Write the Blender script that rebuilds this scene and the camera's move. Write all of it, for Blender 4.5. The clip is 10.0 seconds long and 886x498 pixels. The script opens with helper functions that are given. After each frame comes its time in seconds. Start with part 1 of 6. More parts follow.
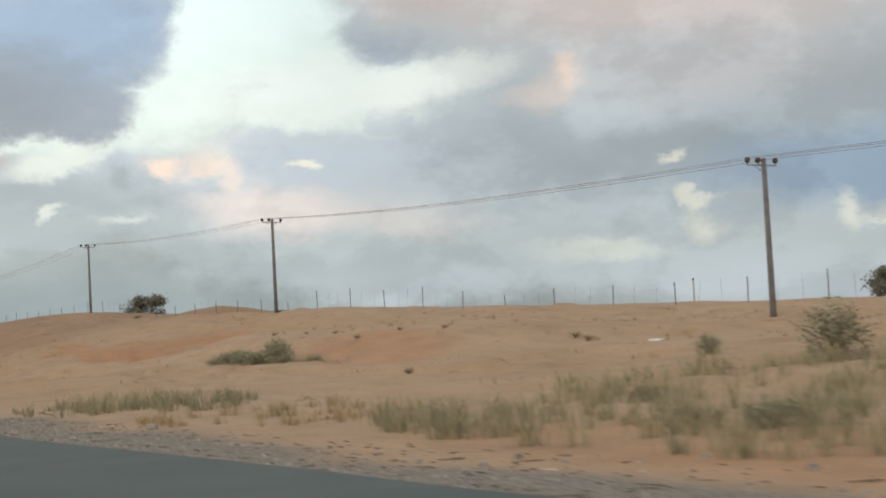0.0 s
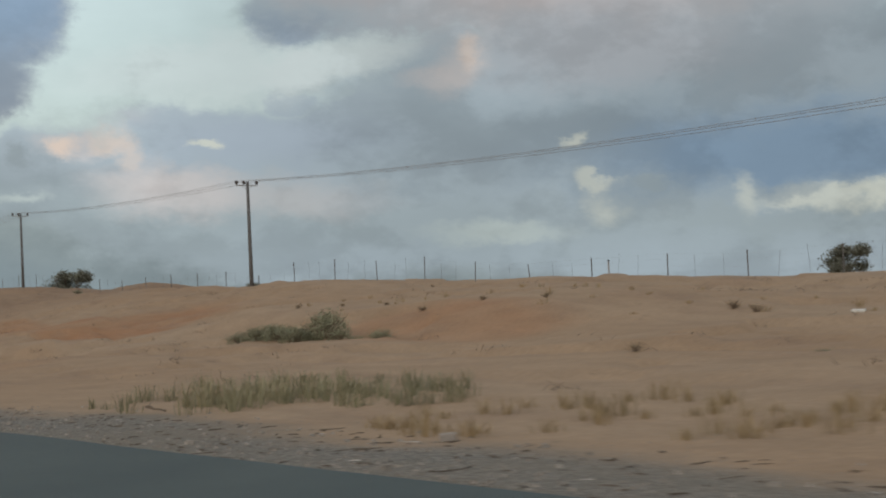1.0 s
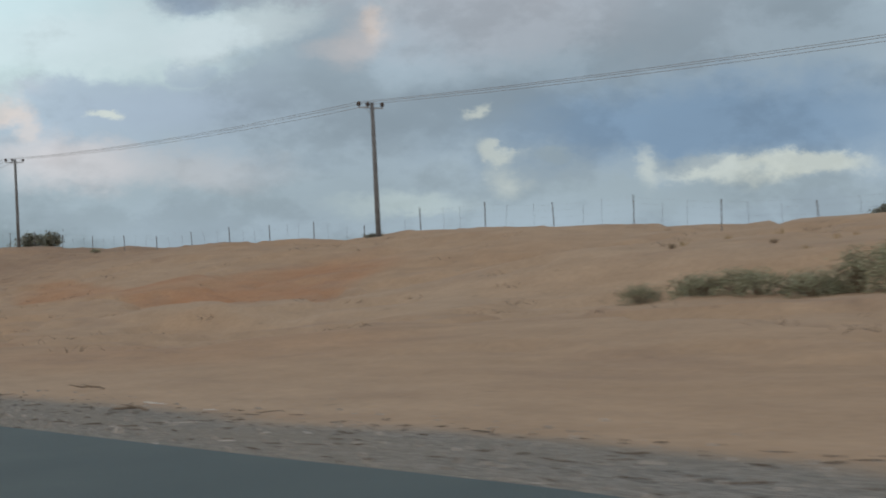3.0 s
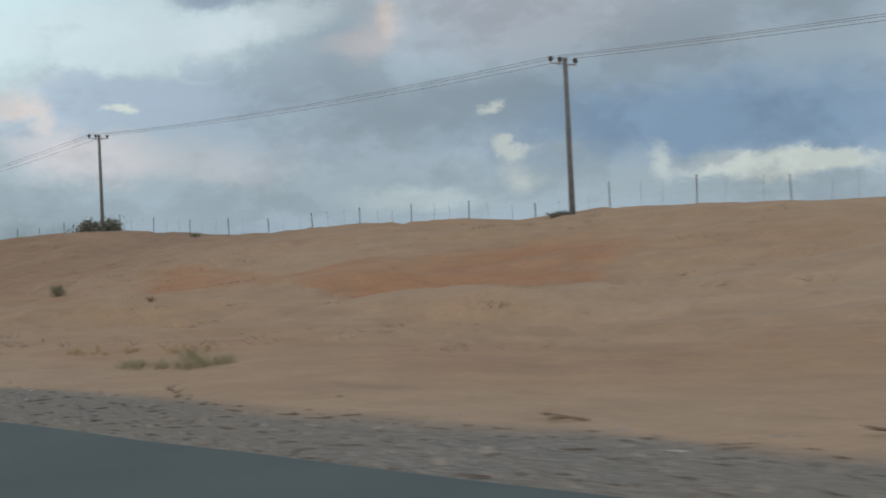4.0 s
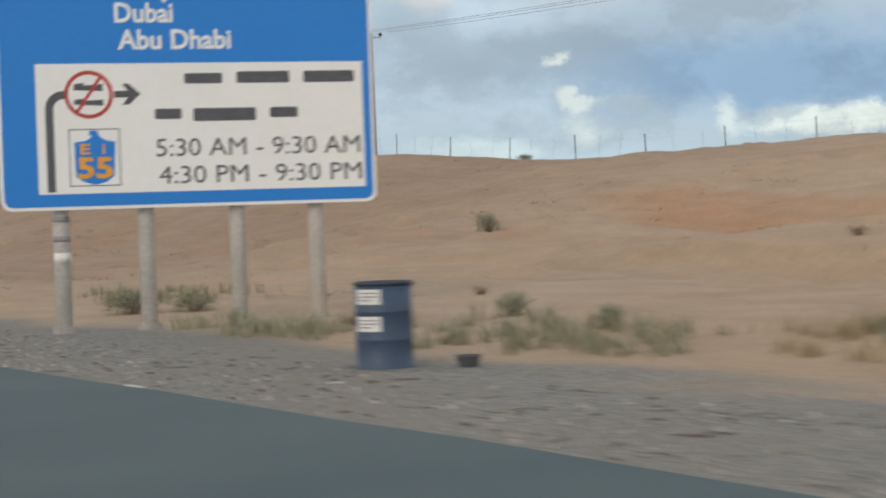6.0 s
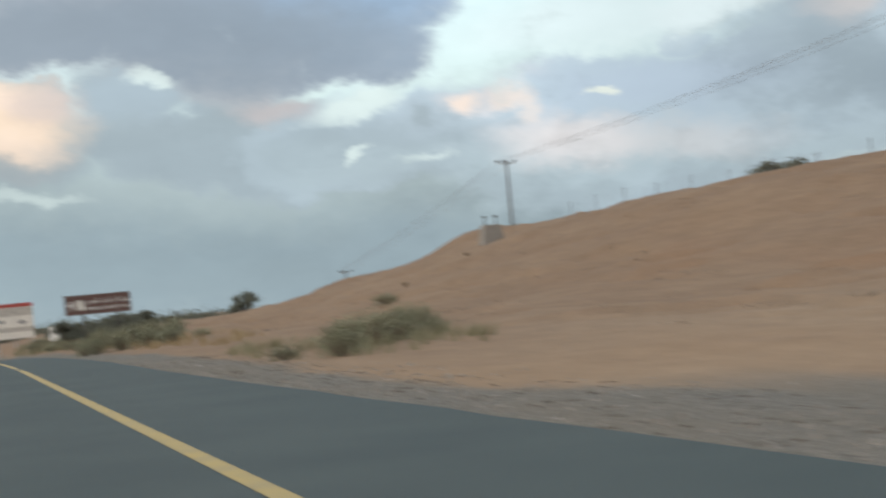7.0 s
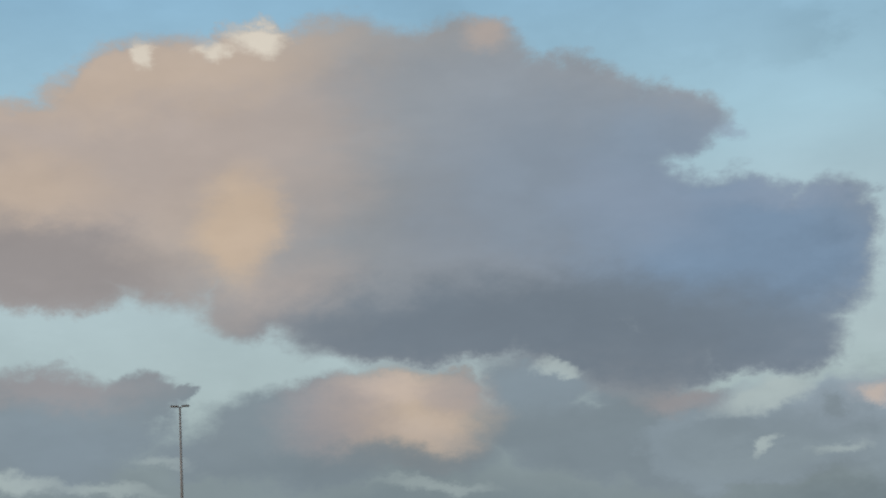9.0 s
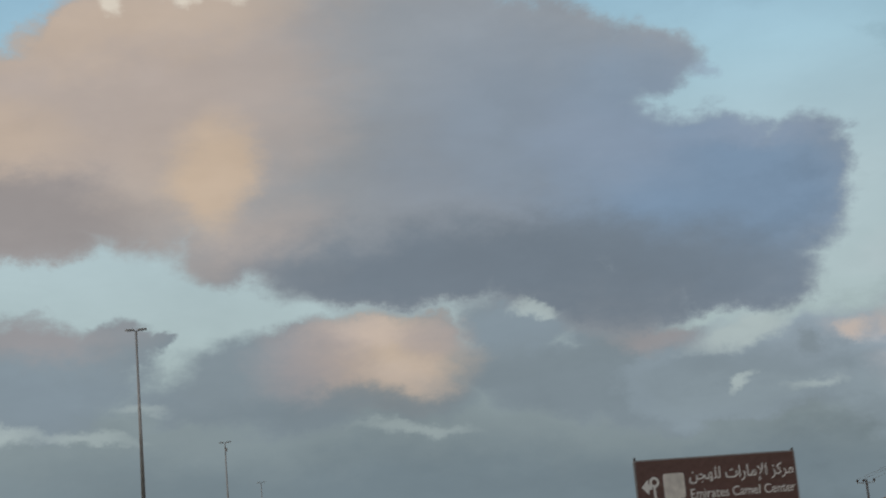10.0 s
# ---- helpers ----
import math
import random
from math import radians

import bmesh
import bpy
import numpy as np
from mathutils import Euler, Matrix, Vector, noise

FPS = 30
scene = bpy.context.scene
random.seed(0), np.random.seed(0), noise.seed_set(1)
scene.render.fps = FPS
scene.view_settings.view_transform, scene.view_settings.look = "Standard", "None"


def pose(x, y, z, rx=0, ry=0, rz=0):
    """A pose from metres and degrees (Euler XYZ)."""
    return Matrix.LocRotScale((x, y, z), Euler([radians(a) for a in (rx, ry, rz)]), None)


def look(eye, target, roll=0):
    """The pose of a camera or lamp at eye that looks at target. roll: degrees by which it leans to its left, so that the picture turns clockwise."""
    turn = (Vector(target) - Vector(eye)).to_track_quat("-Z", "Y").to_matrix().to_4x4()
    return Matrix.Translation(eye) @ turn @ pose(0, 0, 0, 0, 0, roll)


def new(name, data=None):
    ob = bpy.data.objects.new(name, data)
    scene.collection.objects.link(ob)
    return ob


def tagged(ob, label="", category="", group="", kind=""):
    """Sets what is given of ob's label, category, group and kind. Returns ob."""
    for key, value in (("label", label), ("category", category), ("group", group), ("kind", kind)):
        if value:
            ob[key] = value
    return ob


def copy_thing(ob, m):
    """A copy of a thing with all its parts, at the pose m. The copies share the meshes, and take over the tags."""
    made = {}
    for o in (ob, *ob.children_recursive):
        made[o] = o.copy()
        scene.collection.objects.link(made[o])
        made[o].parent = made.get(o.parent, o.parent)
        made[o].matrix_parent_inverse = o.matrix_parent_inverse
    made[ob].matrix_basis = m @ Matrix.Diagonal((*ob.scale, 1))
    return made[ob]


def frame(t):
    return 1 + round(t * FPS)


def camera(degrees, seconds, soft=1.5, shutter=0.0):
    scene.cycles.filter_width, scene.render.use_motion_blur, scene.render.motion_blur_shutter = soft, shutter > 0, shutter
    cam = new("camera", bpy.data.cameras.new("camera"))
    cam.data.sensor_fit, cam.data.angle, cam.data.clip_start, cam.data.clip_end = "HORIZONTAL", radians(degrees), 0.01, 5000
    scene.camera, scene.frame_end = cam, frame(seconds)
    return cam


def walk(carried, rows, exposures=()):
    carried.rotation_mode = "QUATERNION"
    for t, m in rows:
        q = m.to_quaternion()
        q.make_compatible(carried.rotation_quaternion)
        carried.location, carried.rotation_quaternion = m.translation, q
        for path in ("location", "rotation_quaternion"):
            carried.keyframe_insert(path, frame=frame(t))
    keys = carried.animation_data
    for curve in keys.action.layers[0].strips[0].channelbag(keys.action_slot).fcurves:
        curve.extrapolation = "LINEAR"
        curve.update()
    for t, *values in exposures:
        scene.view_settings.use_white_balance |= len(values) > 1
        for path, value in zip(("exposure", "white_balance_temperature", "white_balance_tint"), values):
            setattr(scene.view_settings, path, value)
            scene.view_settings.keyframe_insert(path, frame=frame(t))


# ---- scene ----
cam = camera(32.0, 10.0, soft=1.9, shutter=0.28)
PATH = [
    (0.0, pose(0, 0.00, 1.27, 93.37, 2.97, -29.11)),
    (0.5, pose(0, 6.45, 1.27, 94.43, 3.12, -29.87)),
    (1.0, pose(0, 12.97, 1.27, 92.51, 2.76, -32.77)),
    (1.5, pose(0, 19.56, 1.27, 91.79, 3.08, -34.06)),
    (2.0, pose(0, 26.23, 1.27, 91.47, 3.15, -35.50)),
    (3.3, pose(0, 44.33, 1.27, 91.31, 2.93, -36.37)),
    (3.5, pose(0, 47.24, 1.27, 91.53, 2.85, -36.21)),
    (4.0, pose(0, 54.63, 1.27, 91.14, 2.68, -35.86)),
    (4.5, pose(0, 62.22, 1.27, 91.09, 2.40, -35.33)),
    (5.0, pose(0, 69.98, 1.27, 91.23, 2.17, -35.17)),
    (5.5, pose(0, 77.91, 1.27, 90.52, 1.93, -34.36)),
    (5.8, pose(0, 82.76, 1.27, 89.66, 1.95, -33.74)),
    (6.0, pose(0, 86.03, 1.27, 89.45, 1.97, -33.54)),
    (6.2, pose(0, 89.30, 1.27, 89.14, 2.13, -33.12)),
    (7.3, pose(0, 107.12, 1.27, 94.05, 5.67, -11.18)),
    (7.5, pose(0, 110.33, 1.27, 97.09, 5.28, -8.38)),
    (8.0, pose(0, 118.29, 1.27, 100.53, 3.40, -5.11)),
    (8.5, pose(0, 126.23, 1.27, 103.12, 2.92, -3.13)),
    (9.0, pose(0, 134.21, 1.27, 103.40, 3.62, -2.89)),
    (9.5, pose(0, 142.22, 1.27, 102.69, 4.07, -3.29)),
    (10.0, pose(0, 150.27, 1.27, 101.24, 4.80, -3.57)),
]
EXPOSURES = [(0.0, 0.56, 7600, 14), (0.3, 0.3, 7350, 12), (0.5, -0.02, 7220, 11), (0.8, -0.04, 7080, 11), (1.4, 0.14, 6980, 11), (2.2, 0.16, 6780, 10), (3.3, 0.18, 6580, 10), (4.8, 0.2, 6560, 10),
             (5.5, 0.39, 6580, 10), (6.0, 0.74, 6620, 10), (6.2, 0.9, 6650, 10), (6.6, 0.75, 6700, 10), (7.2, 0.36, 6850, 10), (7.5, 0.05, 6850, 10), (8.1, -0.41, 6650, 10), (10.0, -0.41, 6660, 10)]
walk(cam, PATH, EXPOSURES)


# ---- sky, clouds and light ----
def lin(r, g, b):
    """Linear colour from 0..255 display values."""
    return tuple(((c / 255) / 12.92 if c < 10.3 else ((c / 255 + 0.055) / 1.055) ** 2.4) for c in (r, g, b)) + (1.0,)


sky_world = bpy.data.worlds.new("evening_sky")
scene.world = sky_world
sky_world.use_nodes = True
W = sky_world.node_tree
WN = W.nodes
background = WN["Background"]


def wnode(kind, **values):
    n = WN.new(kind)
    for key, value in values.items():
        setattr(n, key, value)
    return n


def wmath(op, a, b=None, c=None):
    n = wnode("ShaderNodeMath", operation=op)
    for slot, value in enumerate((a, b, c)):
        if value is None:
            continue
        if isinstance(value, (int, float)):
            n.inputs[slot].default_value = value
        else:
            W.links.new(value, n.inputs[slot])
    return n.outputs[0]


coords = wnode("ShaderNodeTexCoord")
split = wnode("ShaderNodeSeparateXYZ")
W.links.new(coords.outputs["Generated"], split.inputs[0])
azimuth = wmath("DEGREES", wmath("ARCTAN2", split.outputs[0], split.outputs[1]))
altitude = wmath("DEGREES", wmath("ARCSINE", split.outputs[2]))
flat = wnode("ShaderNodeCombineXYZ")
W.links.new(azimuth, flat.inputs[0])
W.links.new(altitude, flat.inputs[1])


def billow(scale, detail, roughness, amount):
    """Turbulence that frays the clouds' outlines, in degrees."""
    n = wnode("ShaderNodeTexNoise")
    n.inputs["Scale"].default_value, n.inputs["Detail"].default_value, n.inputs["Roughness"].default_value = scale, detail, roughness
    stretch = wnode("ShaderNodeVectorMath", operation="MULTIPLY")
    stretch.inputs[1].default_value = (1, 1, 1.6)
    W.links.new(coords.outputs["Generated"], stretch.inputs[0])
    W.links.new(stretch.outputs[0], n.inputs["Vector"])
    m = wnode("ShaderNodeVectorMath", operation="MULTIPLY_ADD")
    m.inputs[1].default_value = (amount, amount * 0.75, 0)
    m.inputs[2].default_value = (-amount * 0.5, -amount * 0.375, 0)
    W.links.new(n.outputs["Color"], m.inputs[0])
    return m.outputs[0], n.outputs[0]


def vadd(a, b):
    n = wnode("ShaderNodeVectorMath", operation="ADD")
    W.links.new(a, n.inputs[0])
    W.links.new(b, n.inputs[1])
    return n.outputs[0]


frayed, mottle = billow(8.0, 10.0, 0.6, 5.2)
ruffle, _ = billow(30.0, 7.0, 0.68, 2.0)
spot = vadd(vadd(flat.outputs[0], frayed), ruffle)

nishita = wnode("ShaderNodeTexSky", sky_type="NISHITA", sun_disc=False, sun_elevation=radians(20), sun_rotation=radians(-115))
ramp = wnode("ShaderNodeValToRGB")
W.links.new(wmath("DIVIDE", altitude, 30.0), ramp.inputs[0])
ramp.color_ramp.elements[0].position, ramp.color_ramp.elements[0].color = 0.0, lin(120, 136, 145)
ramp.color_ramp.elements[1].position, ramp.color_ramp.elements[1].color = 1.0, lin(112, 160, 200)
for place, colour in ((0.12, lin(134, 151, 159)), (0.25, lin(166, 184, 186)), (0.42, lin(177, 199, 205)), (0.58, lin(158, 193, 208)), (0.75, lin(142, 184, 210))):
    ramp.color_ramp.elements.new(place).color = colour
clear = wnode("ShaderNodeMix", data_type="RGBA")
clear.inputs["Factor"].default_value = 0.9
dim = wnode("ShaderNodeMix", data_type="RGBA", blend_type="MULTIPLY")
dim.inputs["Factor"].default_value = 1.0
dim.inputs["B"].default_value = (0.12, 0.12, 0.12, 1)
W.links.new(nishita.outputs[0], dim.inputs["A"])
W.links.new(dim.outputs["Result"], clear.inputs["A"])
W.links.new(ramp.outputs[0], clear.inputs["B"])
heaven = clear.outputs["Result"]

HAZE, GREY, MAUVE, SLATE = lin(141, 157, 166), lin(126, 140, 149), lin(158, 152, 154), lin(130, 146, 158)
CREAM, PEACH, WARM, MID = lin(194, 175, 155), lin(202, 187, 176), lin(176, 165, 159), lin(145, 151, 157)
SLATEBLUE, BLUE, DEEP, DUN = lin(129, 148, 168), lin(117, 143, 170), lin(108, 121, 134), lin(146, 142, 143)
WHITE, PALE, SILVER, DUSK = lin(214, 208, 196), lin(172, 187, 188), lin(149, 166, 179), lin(150, 159, 169)
DEEPBLUE, ROSE, CLOUDWHITE, ASH = lin(109, 134, 159), lin(176, 177, 181), lin(184, 193, 189), lin(129, 137, 147)
STORM = lin(119, 133, 142)
SILVERBLUE, PALEBLUE, LOWHAZE = lin(146, 162, 180), lin(138, 154, 174), lin(124, 138, 144)
GAP, ROSEGREY = lin(182, 197, 203), lin(165, 163, 167)
mass = None


def then(result):
    """The next billow waits for this one, which keeps the shader's memory small."""
    global spot
    wait = wnode("ShaderNodeVectorMath", operation="MULTIPLY_ADD")
    wait.inputs[1].default_value = (1e-7, 1e-7, 0)
    W.links.new(result, wait.inputs[0])
    W.links.new(spot, wait.inputs[2])
    spot = wait.outputs[0]


def oval(az, el, rx, ry, tilt, soft, alpha):
    """The coverage of one billow: bearing, height, half sizes and lean in degrees."""
    m = wnode("ShaderNodeMapping", vector_type="TEXTURE")
    m.inputs["Location"].default_value = (az, el, 0)
    m.inputs["Rotation"].default_value = (0, 0, radians(tilt))
    m.inputs["Scale"].default_value = (rx, ry, 1)
    here = spot
    if rx < 3:
        # small pieces fray less than the great banks
        calm = wnode("ShaderNodeVectorMath", operation="MULTIPLY_ADD")
        calm.inputs[1].default_value = (-0.55, -0.55, 0)
        W.links.new(frayed, calm.inputs[0])
        W.links.new(spot, calm.inputs[2])
        here = calm.outputs[0]
    W.links.new(here, m.inputs["Vector"])
    far = wnode("ShaderNodeVectorMath", operation="LENGTH")
    W.links.new(m.outputs[0], far.inputs[0])
    edge = wnode("ShaderNodeMapRange", interpolation_type="SMOOTHSTEP")
    W.links.new(far.outputs["Value"], edge.inputs["Value"])
    edge.inputs["From Min"].default_value, edge.inputs["From Max"].default_value = 1 + soft, 1 - soft
    edge.inputs["To Min"].default_value, edge.inputs["To Max"].default_value = 0.0, alpha
    return edge.outputs[0]


def lay(cover, colour):
    global heaven
    over = wnode("ShaderNodeMix", data_type="RGBA")
    W.links.new(cover, over.inputs["Factor"])
    W.links.new(heaven, over.inputs["A"])
    over.inputs["B"].default_value = colour
    heaven = over.outputs["Result"]
    then(heaven)


def begin():
    """Starts the outline of a new bank of cloud."""
    global mass
    mass = None


def outline(az, el, rx, ry, tilt, soft):
    global mass
    cover = oval(az, el, rx, ry, tilt, soft, 1.0)
    mass = cover if mass is None else wmath("MAXIMUM", mass, cover)
    then(mass)


def fill(colour, alpha):
    lay(wmath("MULTIPLY", mass, alpha), colour)


def shade(az, el, rx, ry, tilt, colour, soft, alpha):
    """A soft lit or dim part within the bank's outline."""
    lay(wmath("MULTIPLY", mass, oval(az, el, rx, ry, tilt, soft, alpha)), colour)


def cloud(az, el, rx, ry, tilt, colour, soft, alpha):
    """A cloud or a gap of its own."""
    lay(oval(az, el, rx, ry, tilt, soft, alpha), colour)


# loose cloud over the rest of the sky, from behind the camera up to the zenith
loose = wnode("ShaderNodeTexNoise")
loose.inputs["Scale"].default_value, loose.inputs["Detail"].default_value = 2.2, 7.0
W.links.new(coords.outputs["Generated"], loose.inputs["Vector"])
veil = wnode("ShaderNodeMapRange", interpolation_type="SMOOTHSTEP")
veil.inputs["From Min"].default_value, veil.inputs["From Max"].default_value = 0.32, 0.55
W.links.new(loose.outputs[0], veil.inputs["Value"])
away = wnode("ShaderNodeMapRange", interpolation_type="SMOOTHSTEP")
away.inputs["From Min"].default_value, away.inputs["From Max"].default_value = 38.0, 55.0
W.links.new(wmath("ABSOLUTE", wmath("SUBTRACT", azimuth, 20.0)), away.inputs["Value"])
high = wnode("ShaderNodeMapRange", interpolation_type="SMOOTHSTEP")
high.inputs["From Min"].default_value, high.inputs["From Max"].default_value = 24.0, 36.0
W.links.new(altitude, high.inputs["Value"])
lay(wmath("MULTIPLY", veil.outputs[0], wmath("MAXIMUM", away.outputs[0], high.outputs[0])), lin(198, 196, 194))

# the clouds that the drive passes under
# low far clouds
cloud(3.5, 3.8, 31.03, 2.28, -4, LOWHAZE, .6, .85)
cloud(8.9, 1.5, 25.06, 1.8, -3, lin(106, 123, 134), .7, .7)
begin()
outline(-10.5, 7.4, 3.74, 2.19, -4, 0.2)
outline(-7.9, 8.4, 1.43, 0.92, -4, 0.26)
outline(-6.5, 8.5, 0.45, 0.37, -4, 0.3)
outline(-0.5, 6.6, 5.82, 1.77, -4, 0.23)
outline(-3.9, 6.5, 3.30, 1.03, -4, 0.32)
outline(1.6, 7.4, 3.44, 1.56, -4, 0.23)
outline(-0.5, 8.2, 1.25, 0.63, -4, 0.32)
outline(3.5, 8.2, 1.25, 0.63, -4, 0.32)
outline(10.5, 5.9, 5.16, 1.45, -4, 0.23)
outline(12.4, 6.4, 2.68, 1.03, -4, 0.26)
outline(13.7, 4.8, 5.31, 0.92, -4, 0.32)
outline(6.8, 6.8, 2.71, 1.25, -4, 0.32)
outline(18.2, 5.9, 2.82, 1.01, -4, 0.26)
outline(16.9, 6.6, 0.81, 0.61, -4, 0.32)
outline(18.3, 5.7, 3.11, 0.83, -5, 0.32)
outline(6.9, 8.2, 2.50, 0.88, -4, 0.3)
outline(10.6, 7.4, 1.86, 0.62, -4, 0.3)
fill(GREY, 1)
shade(-10.7, 9.2, 3.04, 0.91, -4, MAUVE, .7, .6)
shade(7.1, 8.1, 2.29, 0.83, -4, SLATE, .8, .7)
shade(-10.1, 6.8, 3.64, 1.21, -4, SLATE, .7, .7)
shade(2.1, 7.2, 2.61, 1.67, -4, CREAM, .55, .85)
shade(1.4, 8.3, 1.67, 0.63, -4, PEACH, .7, .6)
shade(2.8, 6.5, 1.46, 0.62, -4, PEACH, .7, .5)
shade(3.7, 7.9, 1.25, 0.63, -4, MAUVE, .7, .6)
shade(-0.5, 7.4, 1.87, 1.46, -4, MAUVE, .7, .7)
shade(0.4, 5.2, 6.63, 0.83, -4, STORM, .6, .8)
shade(10.4, 5.4, 6.19, 1.44, -4, STORM, .7, .85)
shade(12.4, 7.1, 1.65, 0.52, -4, MAUVE, .6, .6)
shade(18.6, 6.3, 2.22, 1.01, -4, MAUVE, .7, .8)
shade(18.3, 6.1, 2.48, 0.72, -5, MAUVE, .8, .6)
# the bank over the dune
begin()
outline(29.2, 4.9, 11.24, 3.33, -2, 0.20)
outline(43.2, 5.8, 16.98, 5.59, -2, 0.17)
outline(27.5, 8.3, 0.87, 0.54, -2, 0.40)
outline(32.9, 8.9, 2.28, 1.87, 28, 0.23)
outline(18.0, 6.2, 4.39, 1.40, -2, 0.32)
outline(23.5, 7.5, 2.24, 0.82, -2, 0.32)
outline(29.1, 7.5, 2.28, 1.04, 18, 0.32)
outline(14.9, 5.2, 3.05, 1.22, -3, 0.32)
outline(33.4, 12.3, 7.47, 1.97, -3, 0.23)
outline(27.7, 11.5, 1.98, 1.14, 12, 0.26)
outline(41.3, 11.1, 8.58, 3.47, -3, 0.20)
outline(32.2, 9.6, 1.88, 0.84, -3, 0.32)
fill(SILVER, .95)
shade(14.4, 4.5, 8.15, 2.24, -4, STORM, .7, .9)
shade(7.7, 5.0, 5.18, 1.45, -4, STORM, .8, .6)
shade(18.4, 3.6, 6.82, 1.45, -5, HAZE, .8, .6)
shade(19.6, 6.8, 1.24, 0.45, -5, ROSE, .6, .7)
shade(22.5, 5.4, 2.24, 0.51, -5, ROSE, .7, .6)
cloud(28.1, 8.9, 0.93, 0.25, -2, HAZE, .5, .6)
shade(29.2, 13.2, 3.52, 1.14, -3, ROSEGREY, .8, .8)
shade(27.4, 10.6, 2.29, 0.73, -3, SLATEBLUE, .7, .8)
shade(38.3, 11.8, 7.21, 1.85, -3, ROSEGREY, .8, .9)
shade(39.2, 10.3, 2.68, 1.24, 17, DUSK, .8, .7)
shade(41.9, 9.0, 6.81, 1.34, -2, DUSK, .6, .85)
shade(48.4, 8.1, 6.09, 1.93, -2, SLATE, .7, .7)
shade(40.3, 9.6, 2.48, 0.83, -2, DUSK, .7, .6)
shade(46.3, 5.3, 8.63, 1.64, -2, DEEPBLUE, .6, .9)
shade(39.1, 6.6, 5.83, 1.25, 8, SLATE, .7, .7)
shade(33.8, 6.2, 4.59, 1.25, -2, SLATE, .8, .5)
shade(26.1, 6.8, 3.91, 1.24, -2, SILVERBLUE, .8, .6)
shade(24.4, 4.0, 8.23, 0.82, -2, HAZE, .8, .7)
shade(37.9, 3.1, 12.57, 1.05, -2, HAZE, .8, .6)
shade(32.2, 7.9, 2.29, 1.04, 28, SLATE, .8, .4)
shade(20.9, 7.0, 0.8, 0.42, -12, PEACH, .6, .6)
shade(21.7, 6.3, 0.45, 0.4, -2, PEACH, .6, .4)
shade(23.0, 4.8, 2.45, 0.86, -2, ROSE, .6, .8)
shade(22.5, 5.5, 0.61, 0.82, -2, ROSE, .6, .6)
shade(27.5, 4.5, 2.70, 0.62, -2, ROSE, .8, .5)
cloud(29.2, 9.7, 2.6, 0.8, 8, GAP, .4, .85)
cloud(24.6, 9.6, 4.0, 1.1, 4, GAP, .5, .6)
shade(33.6, 9.1, 1.25, 0.79, 28, ROSE, .7, .8)
shade(34.0, 9.7, 0.42, 0.5, 28, PEACH, .8, .45)
shade(32.7, 8.8, 1.25, 0.37, -2, ROSE, .6, .5)
shade(20.2, 7.9, 1.81, 0.60, -2, ROSE, .7, .4)
cloud(24.3, 6.7, 0.41, 0.18, -12, CLOUDWHITE, .5, .9)
cloud(38.1, 6.2, 0.54, 0.21, 20, CLOUDWHITE, .6, .8)
cloud(39.0, 3.4, 0.63, 0.36, -2, CLOUDWHITE, .8, .5)
cloud(38.9, 3.9, 0.54, 0.38, -22, CLOUDWHITE, .9, .4)
cloud(38.7, 4.6, 0.84, 0.27, -12, CLOUDWHITE, .5, .75)
cloud(44.0, 3.8, 0.37, 0.62, -2, CLOUDWHITE, .7, .6)
cloud(47.0, 3.5, 2.46, 0.45, -5, CLOUDWHITE, .4, .85)
cloud(49.8, 3.6, 2.23, 0.45, -5, CLOUDWHITE, .4, .9)
cloud(45.3, 3.9, 0.93, 0.33, -2, SLATE, .5, .7)
cloud(40.7, 4.4, 0.73, 0.21, -2, HAZE, .5, .6)
cloud(34.9, 3.0, 2.31, 0.34, -2, PALE, .7, .6)
cloud(46.2, 2.8, 6.18, 0.37, -2, HAZE, .7, .7)
cloud(15.3, 7.1, 1.63, 0.45, 17, PALE, .6, .8)
cloud(15.2, 5.2, 0.49, 0.18, 32, PALE, .7, .7)
cloud(17.5, 4.8, 0.74, 0.18, -3, PALE, .7, .5)
# the great cloud over the road
begin()
outline(-10.9, 15.8, 5.49, 3.45, -4, 0.14)
outline(-6.5, 16.7, 5.16, 4.54, -4, 0.14)
outline(-7.7, 19.9, 2.66, 1.23, 11, 0.20)
outline(-3.0, 20.4, 1.97, 1.49, -4, 0.20)
outline(0.9, 18.4, 4.80, 3.34, -4, 0.17)
outline(5.0, 20.0, 2.50, 1.92, -4, 0.20)
outline(3.7, 14.2, 8.39, 5.14, -4, 0.12)
outline(8.8, 17.6, 4.59, 2.29, -12, 0.17)
outline(12.9, 17.4, 2.17, 1.24, -9, 0.26)
outline(9.7, 12.9, 5.01, 3.55, -4, 0.14)
outline(15.4, 11.8, 4.32, 2.98, -9, 0.15)
outline(18.3, 13.0, 1.63, 1.63, -4, 0.23)
outline(14.4, 9.4, 4.12, 1.48, -4, 0.20)
outline(11.2, 8.5, 2.49, 1.14, -4, 0.24)
outline(3.1, 10.7, 4.40, 1.68, -4, 0.20)
outline(-10.7, 12.9, 2.64, 1.18, -4, 0.26)
outline(-2.4, 12.7, 3.13, 1.56, 16, 0.23)
outline(8.3, 9.5, 2.71, 0.94, -4, 0.24)
fill(MID, 1)
shade(-9.6, 17.8, 7.75, 4.89, -4, WARM, .6, .95)
shade(-3.2, 18.7, 3.73, 3.32, -4, WARM, .8, .6)
shade(-6.4, 20.2, 7.18, 1.23, 6, CREAM, .8, .5)
shade(-3.9, 14.7, 1.50, 1.98, -4, CREAM, .5, .85)
